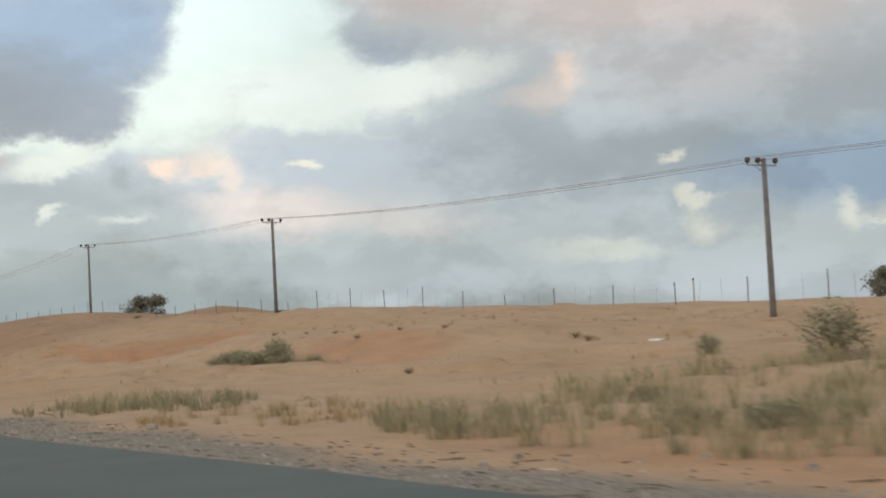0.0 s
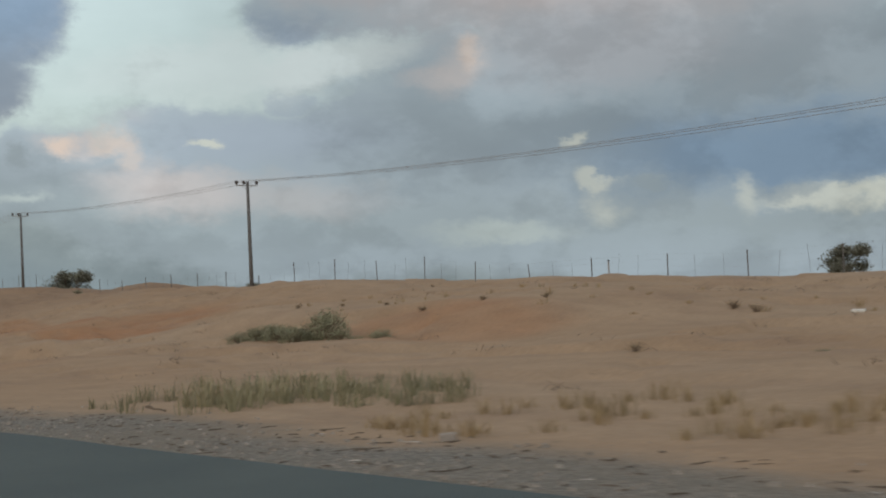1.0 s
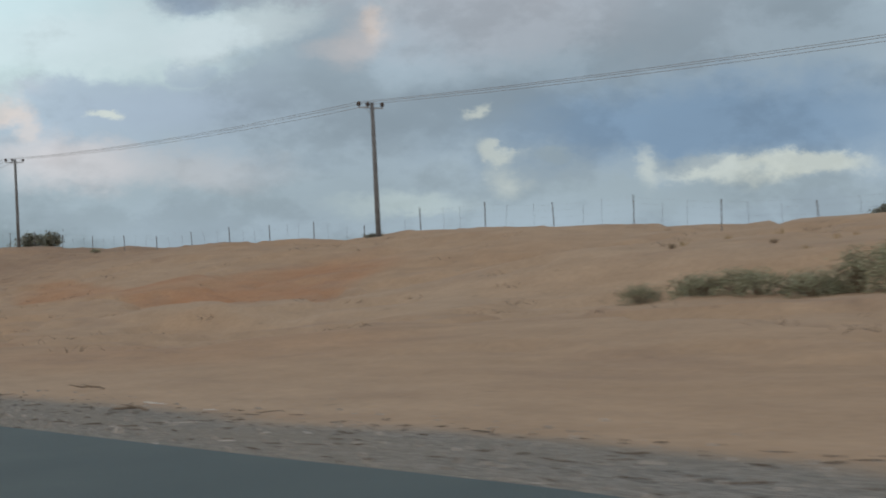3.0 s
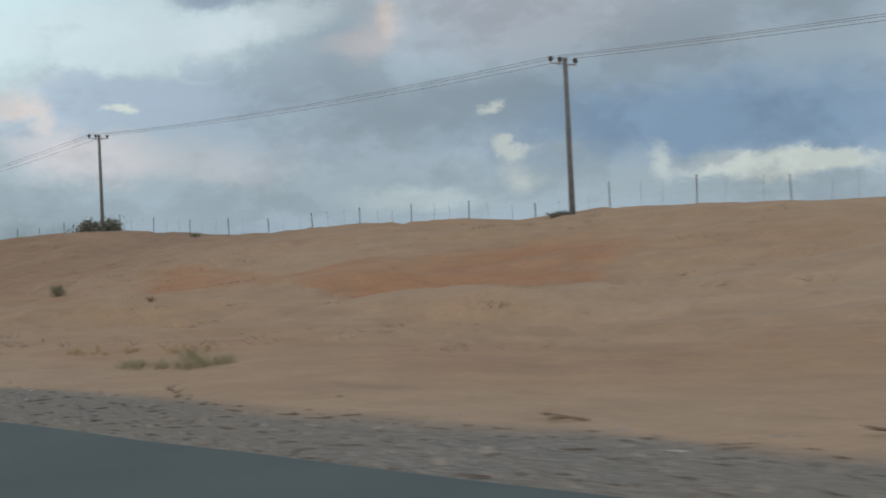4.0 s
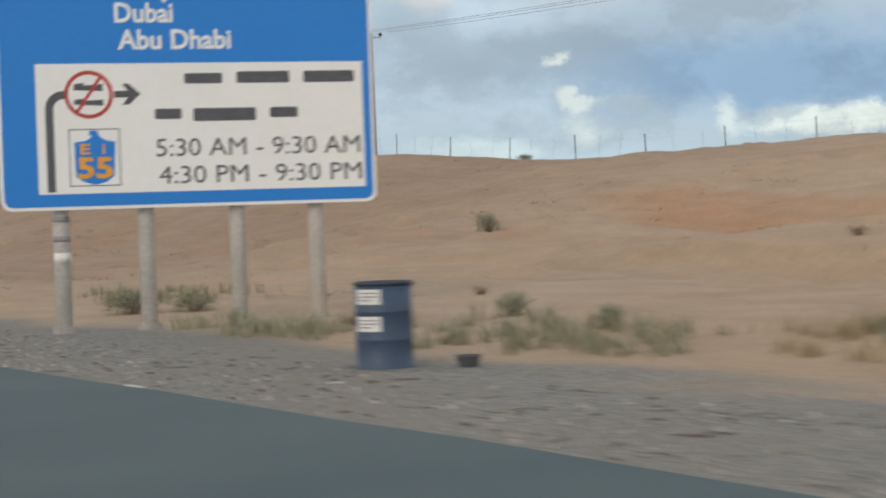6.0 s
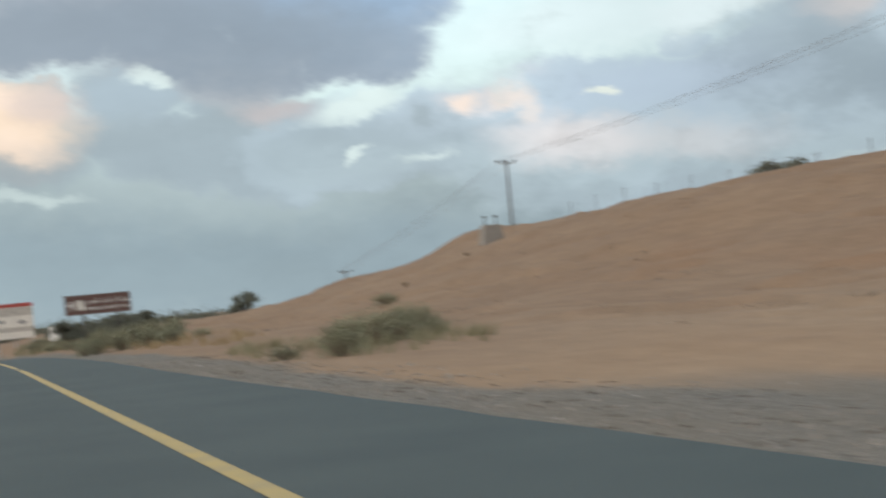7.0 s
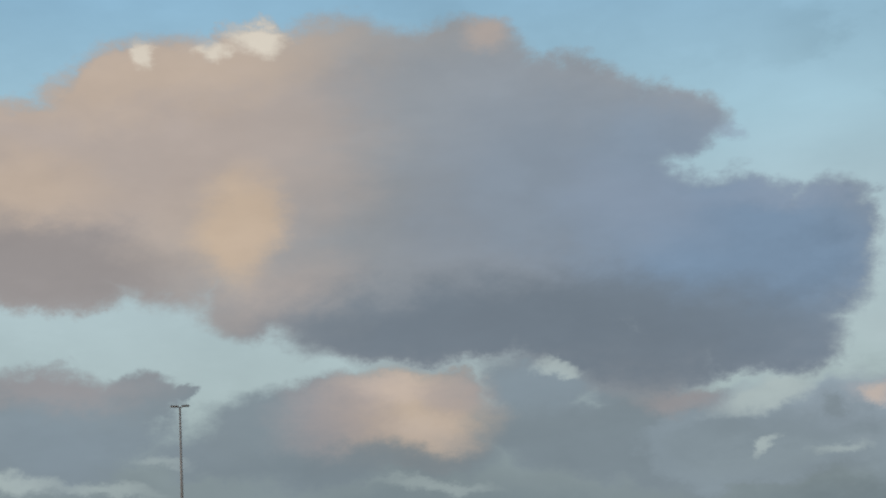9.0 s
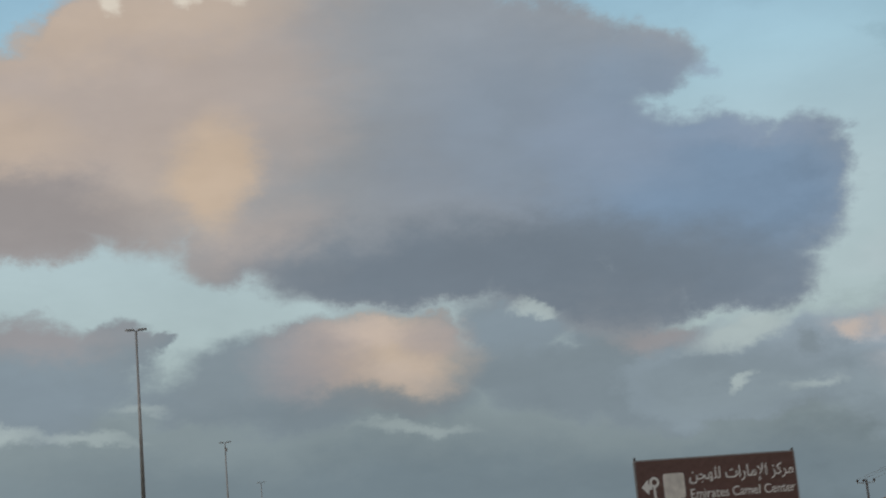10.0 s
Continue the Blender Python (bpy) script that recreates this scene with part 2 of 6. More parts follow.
shade(-6.1, 14.2, 1.65, 1.65, -4, CREAM, .8, .2)
shade(-11.7, 16.1, 2.63, 1.21, -4, CREAM, .8, .5)
shade(-10.5, 13.5, 3.87, 1.53, -4, DUN, .5, .85)
shade(-2.4, 12.0, 2.71, 1.04, 16, WARM, .7, .6)
shade(4.9, 18.8, 3.97, 2.30, -4, DUSK, .8, .6)
shade(6.3, 13.4, 4.82, 3.14, -4, ASH, .8, .55)
shade(8.8, 15.5, 4.80, 3.55, -4, SLATEBLUE, .8, .6)
shade(15.5, 12.2, 5.55, 3.91, -4, BLUE, .6, .9)
shade(11.5, 14.5, 2.70, 1.66, -14, PALEBLUE, .7, .6)
shade(12.6, 16.8, 2.48, 1.45, -4, SLATEBLUE, .7, .7)
shade(5.6, 10.1, 8.79, 1.78, -4, DEEP, .6, .9)
shade(12.9, 9.1, 6.20, 1.86, -4, DEEP, .7, .7)
shade(17.0, 14.3, 2.66, 0.51, 1, PALEBLUE, .7, .6)
shade(-3.0, 21.5, 1.1, 0.62, -4, WHITE, .45, .9)
shade(-7.5, 20.8, 0.5, 0.5, -4, WHITE, .5, .8)
shade(-4.7, 20.9, 0.62, 0.32, -4, WHITE, .5, .8)
shade(5.7, 21.4, 0.93, 0.66, -4, WARM, .7, .8)
cloud(7.7, 8.6, 0.83, 0.27, -4, PALE, .5, .7)
cloud(19.2, 6.8, 0.52, 0.32, -4, PEACH, .7, .7)
cloud(17.4, 6.6, 0.36, 0.28, -4, GREY, .6, .8)
cloud(-8.8, 5.2, 1.5, 0.2, -7, PALE, .8, .5)
cloud(-12.3, 5.5, 1.6, 0.3, -4, PALE, .7, .7)
cloud(2.9, 4.5, 1.66, 0.21, -7, PALE, .7, .45)
cloud(-6.7, 6.1, 0.61, 0.18, -4, PALE, .8, .4)
cloud(15.2, 16.6, 0.41, 0.29, -4, PALEBLUE, .6, .5)

soften = wnode("ShaderNodeMix", data_type="RGBA", blend_type="MULTIPLY")
soften.inputs["Factor"].default_value = 1.0
W.links.new(heaven, soften.inputs["A"])
grain = wnode("ShaderNodeMapRange")
grain.inputs["From Min"].default_value, grain.inputs["From Max"].default_value = 0.3, 0.7
grain.inputs["To Min"].default_value, grain.inputs["To Max"].default_value = 0.89, 1.11
streak = wnode("ShaderNodeTexNoise")
streak.inputs["Scale"].default_value, streak.inputs["Detail"].default_value, streak.inputs["Roughness"].default_value = 6.0, 7.0, 0.55
flatten = wnode("ShaderNodeVectorMath", operation="MULTIPLY")
flatten.inputs[1].default_value = (1, 1, 2.6)
W.links.new(coords.outputs["Generated"], flatten.inputs[0])
W.links.new(flatten.outputs[0], streak.inputs["Vector"])
W.links.new(wmath("ADD", wmath("MULTIPLY", streak.outputs[0], 0.65), wmath("MULTIPLY", mottle, 0.35)), grain.inputs["Value"])
# heaped cloudlets with firmer edges, strongest in the bank over the dune
heap = wnode("ShaderNodeTexNoise")
heap.inputs["Scale"].default_value, heap.inputs["Detail"].default_value, heap.inputs["Roughness"].default_value = 9.0, 9.0, 0.6
press = wnode("ShaderNodeVectorMath", operation="MULTIPLY_ADD")
press.inputs[1].default_value, press.inputs[2].default_value = (1, 1, 1.7), (3.1, 1.7, 0.4)
W.links.new(coords.outputs["Generated"], press.inputs[0])
W.links.new(press.outputs[0], heap.inputs["Vector"])
firm = wnode("ShaderNodeMapRange", interpolation_type="SMOOTHSTEP")
firm.inputs["From Min"].default_value, firm.inputs["From Max"].default_value = 0.44, 0.56
firm.inputs["To Min"].default_value, firm.inputs["To Max"].default_value = -0.075, 0.075
W.links.new(heap.outputs[0], firm.inputs["Value"])
where = wnode("ShaderNodeMapRange", interpolation_type="SMOOTHSTEP")
where.inputs["From Min"].default_value, where.inputs["From Max"].default_value = 12.0, 24.0
where.inputs["To Min"].default_value, where.inputs["To Max"].default_value = 0.2, 1.0
W.links.new(azimuth, where.inputs["Value"])
W.links.new(wmath("ADD", grain.outputs[0], wmath("MULTIPLY", firm.outputs[0], where.outputs[0])), soften.inputs["B"])
# the sky ahead, nearer the low sun, is brighter than the sky over the dune
ahead = wnode("ShaderNodeMapRange", interpolation_type="SMOOTHSTEP")
ahead.inputs["From Min"].default_value, ahead.inputs["From Max"].default_value = 16.0, 32.0
ahead.inputs["To Min"].default_value, ahead.inputs["To Max"].default_value = 1.345, 1.0
W.links.new(wmath("ABSOLUTE", wmath("ADD", azimuth, 2.0)), ahead.inputs["Value"])
brighter = wnode("ShaderNodeMix", data_type="RGBA", blend_type="MULTIPLY")
brighter.inputs["Factor"].default_value = 1.0
W.links.new(soften.outputs["Result"], brighter.inputs["A"])
W.links.new(ahead.outputs[0], brighter.inputs["B"])
W.links.new(brighter.outputs["Result"], background.inputs["Color"])
background.inputs["Strength"].default_value = 1.0

sun_data = bpy.data.lights.new("sun", "SUN")
sun_data.energy, sun_data.angle, sun_data.color = 0.6, radians(25), (1.0, 0.86, 0.72)
sun = new("sun", sun_data)
sun.matrix_world = look((-400, -190, 165), (0, 0, 0))


# ---- materials ----
def material(name, colour, rough=0.8, metal=0.0, second=None, scale=4.0, detail=6.0, bump=0.0, bump_scale=None, fine=None, spread=0.0, low=0.35, high_=0.65, speckle=0.18):
    """A surface that varies between two colours at a coarse scale, is speckled at a fine one, and has relief."""
    m = bpy.data.materials.new(name)
    m.use_nodes = True
    t, bsdf = m.node_tree, m.node_tree.nodes["Principled BSDF"]
    place = t.nodes.new("ShaderNodeTexCoord").outputs["Object"]
    bsdf.inputs["Roughness"].default_value, bsdf.inputs["Metallic"].default_value = rough, metal
    second = second or tuple(c * 0.8 for c in colour)

    def noise_at(s, d):
        n = t.nodes.new("ShaderNodeTexNoise")
        n.inputs["Scale"].default_value, n.inputs["Detail"].default_value = s, d
        t.links.new(place, n.inputs["Vector"])
        return n.outputs[0]

    def spanned(value, a, b, lo, hi):
        n = t.nodes.new("ShaderNodeMapRange")
        for slot, v in zip(("From Min", "From Max", "To Min", "To Max"), (a, b, lo, hi)):
            n.inputs[slot].default_value = v
        t.links.new(value, n.inputs["Value"])
        return n.outputs[0]

    def mixed(kind, factor, a, b):
        n = t.nodes.new("ShaderNodeMix")
        n.data_type, n.blend_type = "RGBA", kind
        for slot, v in (("Factor", factor), ("A", a), ("B", b)):
            if isinstance(v, (int, float)):
                n.inputs[slot].default_value = v
            elif isinstance(v, tuple):
                n.inputs[slot].default_value = (*v[:3], 1)
            else:
                t.links.new(v, n.inputs[slot])
        return n.outputs["Result"]

    shade = mixed("MIX", spanned(noise_at(scale, detail), low, high_, 0, 1), colour, second)
    speck = spanned(noise_at(fine or scale * 9, 3.0), 0.25, 0.75, 1 - speckle, 1 + speckle)
    shade = mixed("MULTIPLY", 1.0, shade, speck)
    if spread:
        info = t.nodes.new("ShaderNodeObjectInfo")
        island = t.nodes.new("ShaderNodeNewGeometry")
        both = t.nodes.new("ShaderNodeMath")
        both.operation = "ADD"
        t.links.new(info.outputs["Random"], both.inputs[0])
        t.links.new(island.outputs["Random Per Island"], both.inputs[1])
        shade = mixed("MULTIPLY", 1.0, shade, spanned(both.outputs[0], 0, 2, 1 - spread, 1 + spread))
    t.links.new(shade, bsdf.inputs["Base Color"])
    if bump:
        b = t.nodes.new("ShaderNodeBump")
        b.inputs["Strength"].default_value, b.inputs["Distance"].default_value = bump, 0.02
        t.links.new(noise_at(bump_scale or scale * 12, 4.0), b.inputs["Height"])
        t.links.new(b.outputs[0], bsdf.inputs["Normal"])
    return m


def road_edge(y):
    """Where the asphalt ends: the paved shoulder narrows along the drive."""
    return max(6.65 - 0.0152 * (y - 12), 4.75) if y < 137 else 4.75


SAND_PALE, SAND_WARM, SAND_RED = (0.352, 0.262, 0.184), (0.335, 0.235, 0.155), (0.335, 0.188, 0.108)
SAND_FAR_DARK = (0.255, 0.176, 0.12)
SAND_CRUST, LITTER = (0.275, 0.196, 0.14), (0.20, 0.155, 0.112)
MEDIAN = (0.125, 0.125, 0.095)
GRAVEL_DARK, GRAVEL_PALE, GRAVEL_DUST = (0.115, 0.115, 0.108), (0.30, 0.29, 0.27), (0.225, 0.20, 0.165)


def dip(y):
    """The far road sinks gently away."""
    return -6.5 * (1 - math.exp(-(max(y - 148, 0) / 262) ** 1.55))


def bank_fall(y):
    """The land beside the road falls less than the road itself."""
    return -0.006 * max(y - 160, 0) ** 2 / (max(y - 160, 0) + 25)


def sand_and_gravel():
    m = bpy.data.materials.new("desert_ground")
    m.use_nodes = True
    t, bsdf = m.node_tree, m.node_tree.nodes["Principled BSDF"]
    bsdf.inputs["Roughness"].default_value = 0.95
    bsdf.inputs["Specular IOR Level"].default_value = 0.15
    place = t.nodes.new("ShaderNodeTexCoord").outputs["Object"]
    sep = t.nodes.new("ShaderNodeSeparateXYZ")
    t.links.new(place, sep.inputs[0])

    def noise_at(s, d, squash=None):
        n = t.nodes.new("ShaderNodeTexNoise")
        n.inputs["Scale"].default_value, n.inputs["Detail"].default_value = s, d
        if squash:
            q = t.nodes.new("ShaderNodeVectorMath")
            q.operation = "MULTIPLY"
            q.inputs[1].default_value = squash
            t.links.new(place, q.inputs[0])
            t.links.new(q.outputs[0], n.inputs["Vector"])
        else:
            t.links.new(place, n.inputs["Vector"])
        return n.outputs[0]

    def spanned(value, a, b, lo, hi, smooth=False):
        n = t.nodes.new("ShaderNodeMapRange")
        if smooth:
            n.interpolation_type = "SMOOTHSTEP"
        for slot, v in zip(("From Min", "From Max", "To Min", "To Max"), (a, b, lo, hi)):
            n.inputs[slot].default_value = v
        t.links.new(value, n.inputs["Value"])
        return n.outputs[0]

    def mixed(kind, factor, a, b):
        n = t.nodes.new("ShaderNodeMix")
        n.data_type, n.blend_type = "RGBA", kind
        for slot, v in (("Factor", factor), ("A", a), ("B", b)):
            if isinstance(v, (int, float)):
                n.inputs[slot].default_value = v
            elif isinstance(v, tuple):
                n.inputs[slot].default_value = (*v[:3], 1)
            else:
                t.links.new(v, n.inputs[slot])
        return n.outputs["Result"]

    def calc(op, a, b):
        n = t.nodes.new("ShaderNodeMath")
        n.operation = op
        for slot, v in enumerate((a, b)):
            if isinstance(v, (int, float)):
                n.inputs[slot].default_value = v
            else:
                t.links.new(v, n.inputs[slot])
        return n.outputs[0]

    sand = mixed("MIX", spanned(noise_at(0.09, 4, (1, 0.5, 1)), 0.35, 0.65, 0, 1), SAND_PALE, SAND_WARM)
    fresh = t.nodes.new("ShaderNodeAttribute")
    fresh.attribute_name = "fresh_sand"
    patch = calc("MULTIPLY", fresh.outputs["Fac"], spanned(noise_at(0.35, 6, (1, 0.5, 1)), 0.3, 0.6, 0.45, 1))
    sand = mixed("MIX", patch, sand, SAND_RED)
    crust = spanned(noise_at(0.5, 7, (1, 0.35, 1)), 0.54, 0.70, 0, 0.6)
    sand = mixed("MIX", crust, sand, SAND_CRUST)
    # sand turns darker brown between y = 116 and 150, unevenly by noise
    far_dark = calc("MULTIPLY", spanned(sep.outputs[1], 116, 150, 0, 1, True), spanned(noise_at(0.22, 7, (1, 0.5, 1)), 0.3, 0.6, 0.45, 0.95))
    sand = mixed("MIX", far_dark, sand, SAND_FAR_DARK)
    drift = calc("ADD", sep.outputs[0], calc("MULTIPLY", calc("SUBTRACT", noise_at(0.05, 3), 0.5), 9.0))
    for lane in (14.2, 15.9, 19.3, 21.0):
        rut = spanned(calc("ABSOLUTE", calc("SUBTRACT", drift, lane), 0.0), 0.1, 0.35, 0.3, 0, True)
        sand = mixed("MIX", calc("MULTIPLY", rut, spanned(noise_at(0.8, 4, (1, 0.3, 1)), 0.4, 0.6, 0, 1)), sand, SAND_CRUST)
    sand = mixed("MULTIPLY", 1.0, sand, spanned(noise_at(7, 6), 0.3, 0.7, 0.92, 1.08))
    sand = mixed("MULTIPLY", 1.0, sand, spanned(noise_at(1.3, 6, (1, 0.45, 1)), 0.3, 0.7, 0.90, 1.08))
    sand = mixed("MIX", spanned(noise_at(2.6, 8, (1, 0.5, 1)), 0.66, 0.74, 0, 0.5), sand, LITTER)
    stones = t.nodes.new("ShaderNodeTexVoronoi")
    stones.inputs["Scale"].default_value = 24
    t.links.new(place, stones.inputs["Vector"])
    gravel = mixed("MIX", spanned(stones.outputs["Color"], 0.2, 0.8, 0, 1), GRAVEL_DARK, GRAVEL_PALE)
    gravel = mixed("MIX", spanned(noise_at(0.6, 6, (1, 0.3, 1)), 0.35, 0.65, 0.2, 0.75), gravel, GRAVEL_DUST)
    # the gravel verge thins out into sand about three metres past the asphalt
    ragged = calc("ADD", sep.outputs[0], calc("MULTIPLY", calc("SUBTRACT", noise_at(0.25, 7, (1, 0.4, 1)), 0.5), 5.0))
    verge = spanned(calc("ADD", ragged, spanned(sep.outputs[1], 112, 124, 0, 1.7, True)), 7.7, 8.9, 1, 0, True)
    lay_by = calc("MULTIPLY", spanned(ragged, 8.8, 10.2, 1, 0, True), spanned(calc("ABSOLUTE", calc("SUBTRACT", sep.outputs[1], 106), 0.0), 8, 15, 1, 0, True))
    side = calc("MULTIPLY", calc("MAXIMUM", verge, lay_by), spanned(sep.outputs[0], -16, -13, 0, 1))
    colour = mixed("MIX", side, sand, gravel)
    colour = mixed("MIX", spanned(sep.outputs[0], -14.2, -13.4, 1, 0), colour, MEDIAN)
    t.links.new(colour, bsdf.inputs["Base Color"])
    b = t.nodes.new("ShaderNodeBump")
    b.inputs["Strength"].default_value, b.inputs["Distance"].default_value = 0.55, 0.08
    t.links.new(calc("ADD", noise_at(3.0, 7), calc("MULTIPLY", stones.outputs["Distance"], side)), b.inputs["Height"])
    t.links.new(b.outputs[0], bsdf.inputs["Normal"])
    return m


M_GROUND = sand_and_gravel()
M_ASPHALT = material("asphalt", (0.049, 0.072, 0.075), 0.85, second=(0.064, 0.088, 0.089), scale=0.5, fine=60, bump=0.3, bump_scale=90)
M_YELLOW = material("yellow_road_paint", (0.50, 0.36, 0.10), 0.6, second=(0.38, 0.29, 0.12), scale=2.0, fine=40)
M_WHITE_LINE = material("white_road_paint", (0.62, 0.62, 0.60), 0.6, second=(0.42, 0.42, 0.41), scale=2.0, fine=40)
M_STONE = material("stone", (0.36, 0.335, 0.305), 0.9, second=(0.25, 0.235, 0.215), scale=3, spread=0.45, bump=0.3)
M_TIMBER = material("weathered_pole_timber", (0.15, 0.156, 0.162), 0.85, second=(0.115, 0.118, 0.122), scale=2.5, bump=0.4, bump_scale=30)
M_STEEL = material("galvanised_steel", (0.40, 0.40, 0.40), 0.5, 0.4, second=(0.32, 0.32, 0.32), scale=3, bump=0.05)
M_DARK_STEEL = material("dull_dark_steel", (0.09, 0.088, 0.085), 0.6, 0.5, scale=5)
M_INSULATOR = material("brown_porcelain", (0.05, 0.035, 0.03), 0.3, scale=8)
M_WIRE = material("aluminium_conductor", (0.27, 0.27, 0.275), 0.7, 0.0, scale=1)
M_FENCE = material("grey_fence_post_steel", (0.15, 0.154, 0.158), 0.85, 0.0, second=(0.115, 0.115, 0.118), scale=4, spread=0.2)
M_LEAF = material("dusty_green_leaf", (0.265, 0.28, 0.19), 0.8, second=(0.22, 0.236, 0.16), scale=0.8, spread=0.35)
M_LEAF_DARK = material("dark_acacia_leaf", (0.145, 0.16, 0.13), 0.8, second=(0.165, 0.175, 0.14), scale=0.8, spread=0.3)
# far foliage: the haze of distance is put into this leaf colour
M_LEAF_FAR = material("hazed_far_leaf", (0.165, 0.18, 0.145), 0.85, second=(0.13, 0.145, 0.12), scale=0.3, spread=0.25)
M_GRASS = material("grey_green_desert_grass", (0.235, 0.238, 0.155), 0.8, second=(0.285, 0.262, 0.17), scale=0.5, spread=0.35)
M_STRAW = material("dry_straw_grass", (0.38, 0.29, 0.175), 0.85, second=(0.28, 0.225, 0.135), scale=0.6, spread=0.3)
M_TWIG = material("dry_brown_twig", (0.16, 0.125, 0.095), 0.9, second=(0.21, 0.165, 0.125), scale=3, spread=0.2)
M_BLUE_DRUM = material("blue_enamelled_drum_steel", (0.034, 0.062, 0.115), 0.55, second=(0.042, 0.068, 0.115), scale=5, bump=0.08, bump_scale=15)
M_DRUM_TOP = material("dark_open_drum_rim", (0.03, 0.042, 0.065), 0.6, scale=6)
M_LABEL = material("white_paper_label", (0.72, 0.72, 0.69), 0.7, second=(0.60, 0.60, 0.58), scale=8)
M_SCRAP = material("pale_grey_board", (0.50, 0.48, 0.45), 0.8, second=(0.42, 0.40, 0.38), scale=2)
M_PRINT = material("grey_label_print", (0.30, 0.30, 0.31), 0.7)
M_SIGN_BLUE = material("blue_sign_sheeting", (0.010, 0.195, 0.62), 0.42, second=(0.011, 0.20, 0.63), scale=0.8, speckle=0.03)
M_SIGN_WHITE = material("white_sign_sheeting", (0.79, 0.80, 0.79), 0.45, second=(0.77, 0.78, 0.77), scale=0.9, speckle=0.02)
M_SIGN_TEXT = material("dark_grey_sign_lettering", (0.09, 0.095, 0.11), 0.5)
M_SIGN_RED = material("red_sign_ring", (0.50, 0.055, 0.05), 0.45)
M_SIGN_ORANGE = material("orange_sign_lettering", (0.80, 0.36, 0.03), 0.45)
M_SIGN_BACK = material("grey_sign_aluminium", (0.34, 0.35, 0.36), 0.45, 0.7, scale=2)
M_POST = material("pale_grey_sign_post", (0.60, 0.585, 0.555), 0.7, 0.0, second=(0.53, 0.515, 0.49), scale=2.5, bump=0.1)
M_BROWN = material("brown_tourist_sign_sheeting", (0.14, 0.075, 0.066), 0.5, second=(0.12, 0.068, 0.06), scale=1.2)
M_RED = material("red_hoarding_paint", (0.42, 0.06, 0.055), 0.6, second=(0.36, 0.06, 0.05), scale=1)
M_HOARDING = material("off_white_hoarding_sheet", (0.74, 0.72, 0.68), 0.7, second=(0.66, 0.64, 0.61), scale=0.7)
M_CONCRETE = material("grey_concrete", (0.32, 0.30, 0.28), 0.9, second=(0.25, 0.235, 0.22), scale=1.5, bump=0.3)
M_MARKER = material("weathered_grey_concrete", (0.32, 0.305, 0.285), 0.9, second=(0.27, 0.255, 0.235), scale=1.5, bump=0.3)
M_FAR_BLOCK = material("pale_blue_grey_render", (0.30, 0.33, 0.36), 0.9, second=(0.26, 0.29, 0.32), scale=0.2)
M_FAR_WALL = material("dark_grey_wall", (0.14, 0.15, 0.15), 0.9, second=(0.115, 0.122, 0.122), scale=0.2)
M_BLACK = material("black_plastic", (0.07, 0.077, 0.083), 0.6, scale=5)
M_RUBBER = material("tyre_rubber", (0.02, 0.02, 0.02), 0.85, scale=5)
M_TAXI = material("cream_car_paint", (0.40, 0.36, 0.31), 0.35, second=(0.36, 0.33, 0.29), scale=2)
M_CAR_WHITE = material("white_car_paint", (0.66, 0.66, 0.65), 0.35, second=(0.60, 0.60, 0.59), scale=2)
M_CAR_BLUE = material("dark_blue_car_paint", (0.05, 0.08, 0.14), 0.35, scale=2)
M_CAR_GLASS = material("dark_car_window", (0.02, 0.025, 0.03), 0.12, scale=2)
M_TAIL = material("red_tail_lamp_lens", (0.62, 0.05, 0.035), 0.3, scale=6)
M_TRUNK = material("grey_brown_bark", (0.12, 0.095, 0.075), 0.95, second=(0.08, 0.065, 0.05), scale=4, bump=0.6)


# ---- helpers for building ----
def as_mesh(name, bm, mat, smooth=False):
    me = bpy.data.meshes.new(name)
    bm.to_mesh(me)
    bm.free()
    me.materials.append(mat)
    if smooth:
        for p in me.polygons:
            p.use_smooth = True
    return me


def part(name, bm, mat, parent, label="", smooth=False):
    ob = new(name, as_mesh(name, bm, mat, smooth))
    ob.parent = parent
    if label:
        ob["label"] = label
    return ob


def thing(name, m, label, category, group="", kind=""):
    ob = new(name)
    ob.empty_display_size = 0.2
    ob.matrix_world = m
    return tagged(ob, label, category, group, kind)


def box(bm, x0, x1, y0, y1, z0, z1, bevel=0.0):
    r = bmesh.ops.create_cube(bm, size=1)
    bmesh.ops.transform(bm, verts=r["verts"], matrix=Matrix.Translation(((x0 + x1) / 2, (y0 + y1) / 2, (z0 + z1) / 2)) @ Matrix.Diagonal((x1 - x0, y1 - y0, z1 - z0, 1)))
    if bevel:
        edges = list({e for v in r["verts"] for e in v.link_edges})
        bmesh.ops.bevel(bm, geom=edges, offset=bevel, segments=2, affect="EDGES")
    return bm


def rod(bm, a, b, r0, r1=None, sides=8):
    """A tapered round bar from a to b."""
    a, b = Vector(a), Vector(b)
    r1 = r0 if r1 is None else r1
    d = b - a
    res = bmesh.ops.create_cone(bm, cap_ends=True, segments=sides, radius1=r0, radius2=r1, depth=d.length)
    bmesh.ops.transform(bm, verts=res["verts"], matrix=Matrix.Translation((a + b) / 2) @ d.to_track_quat("Z", "Y").to_matrix().to_4x4())
    return bm


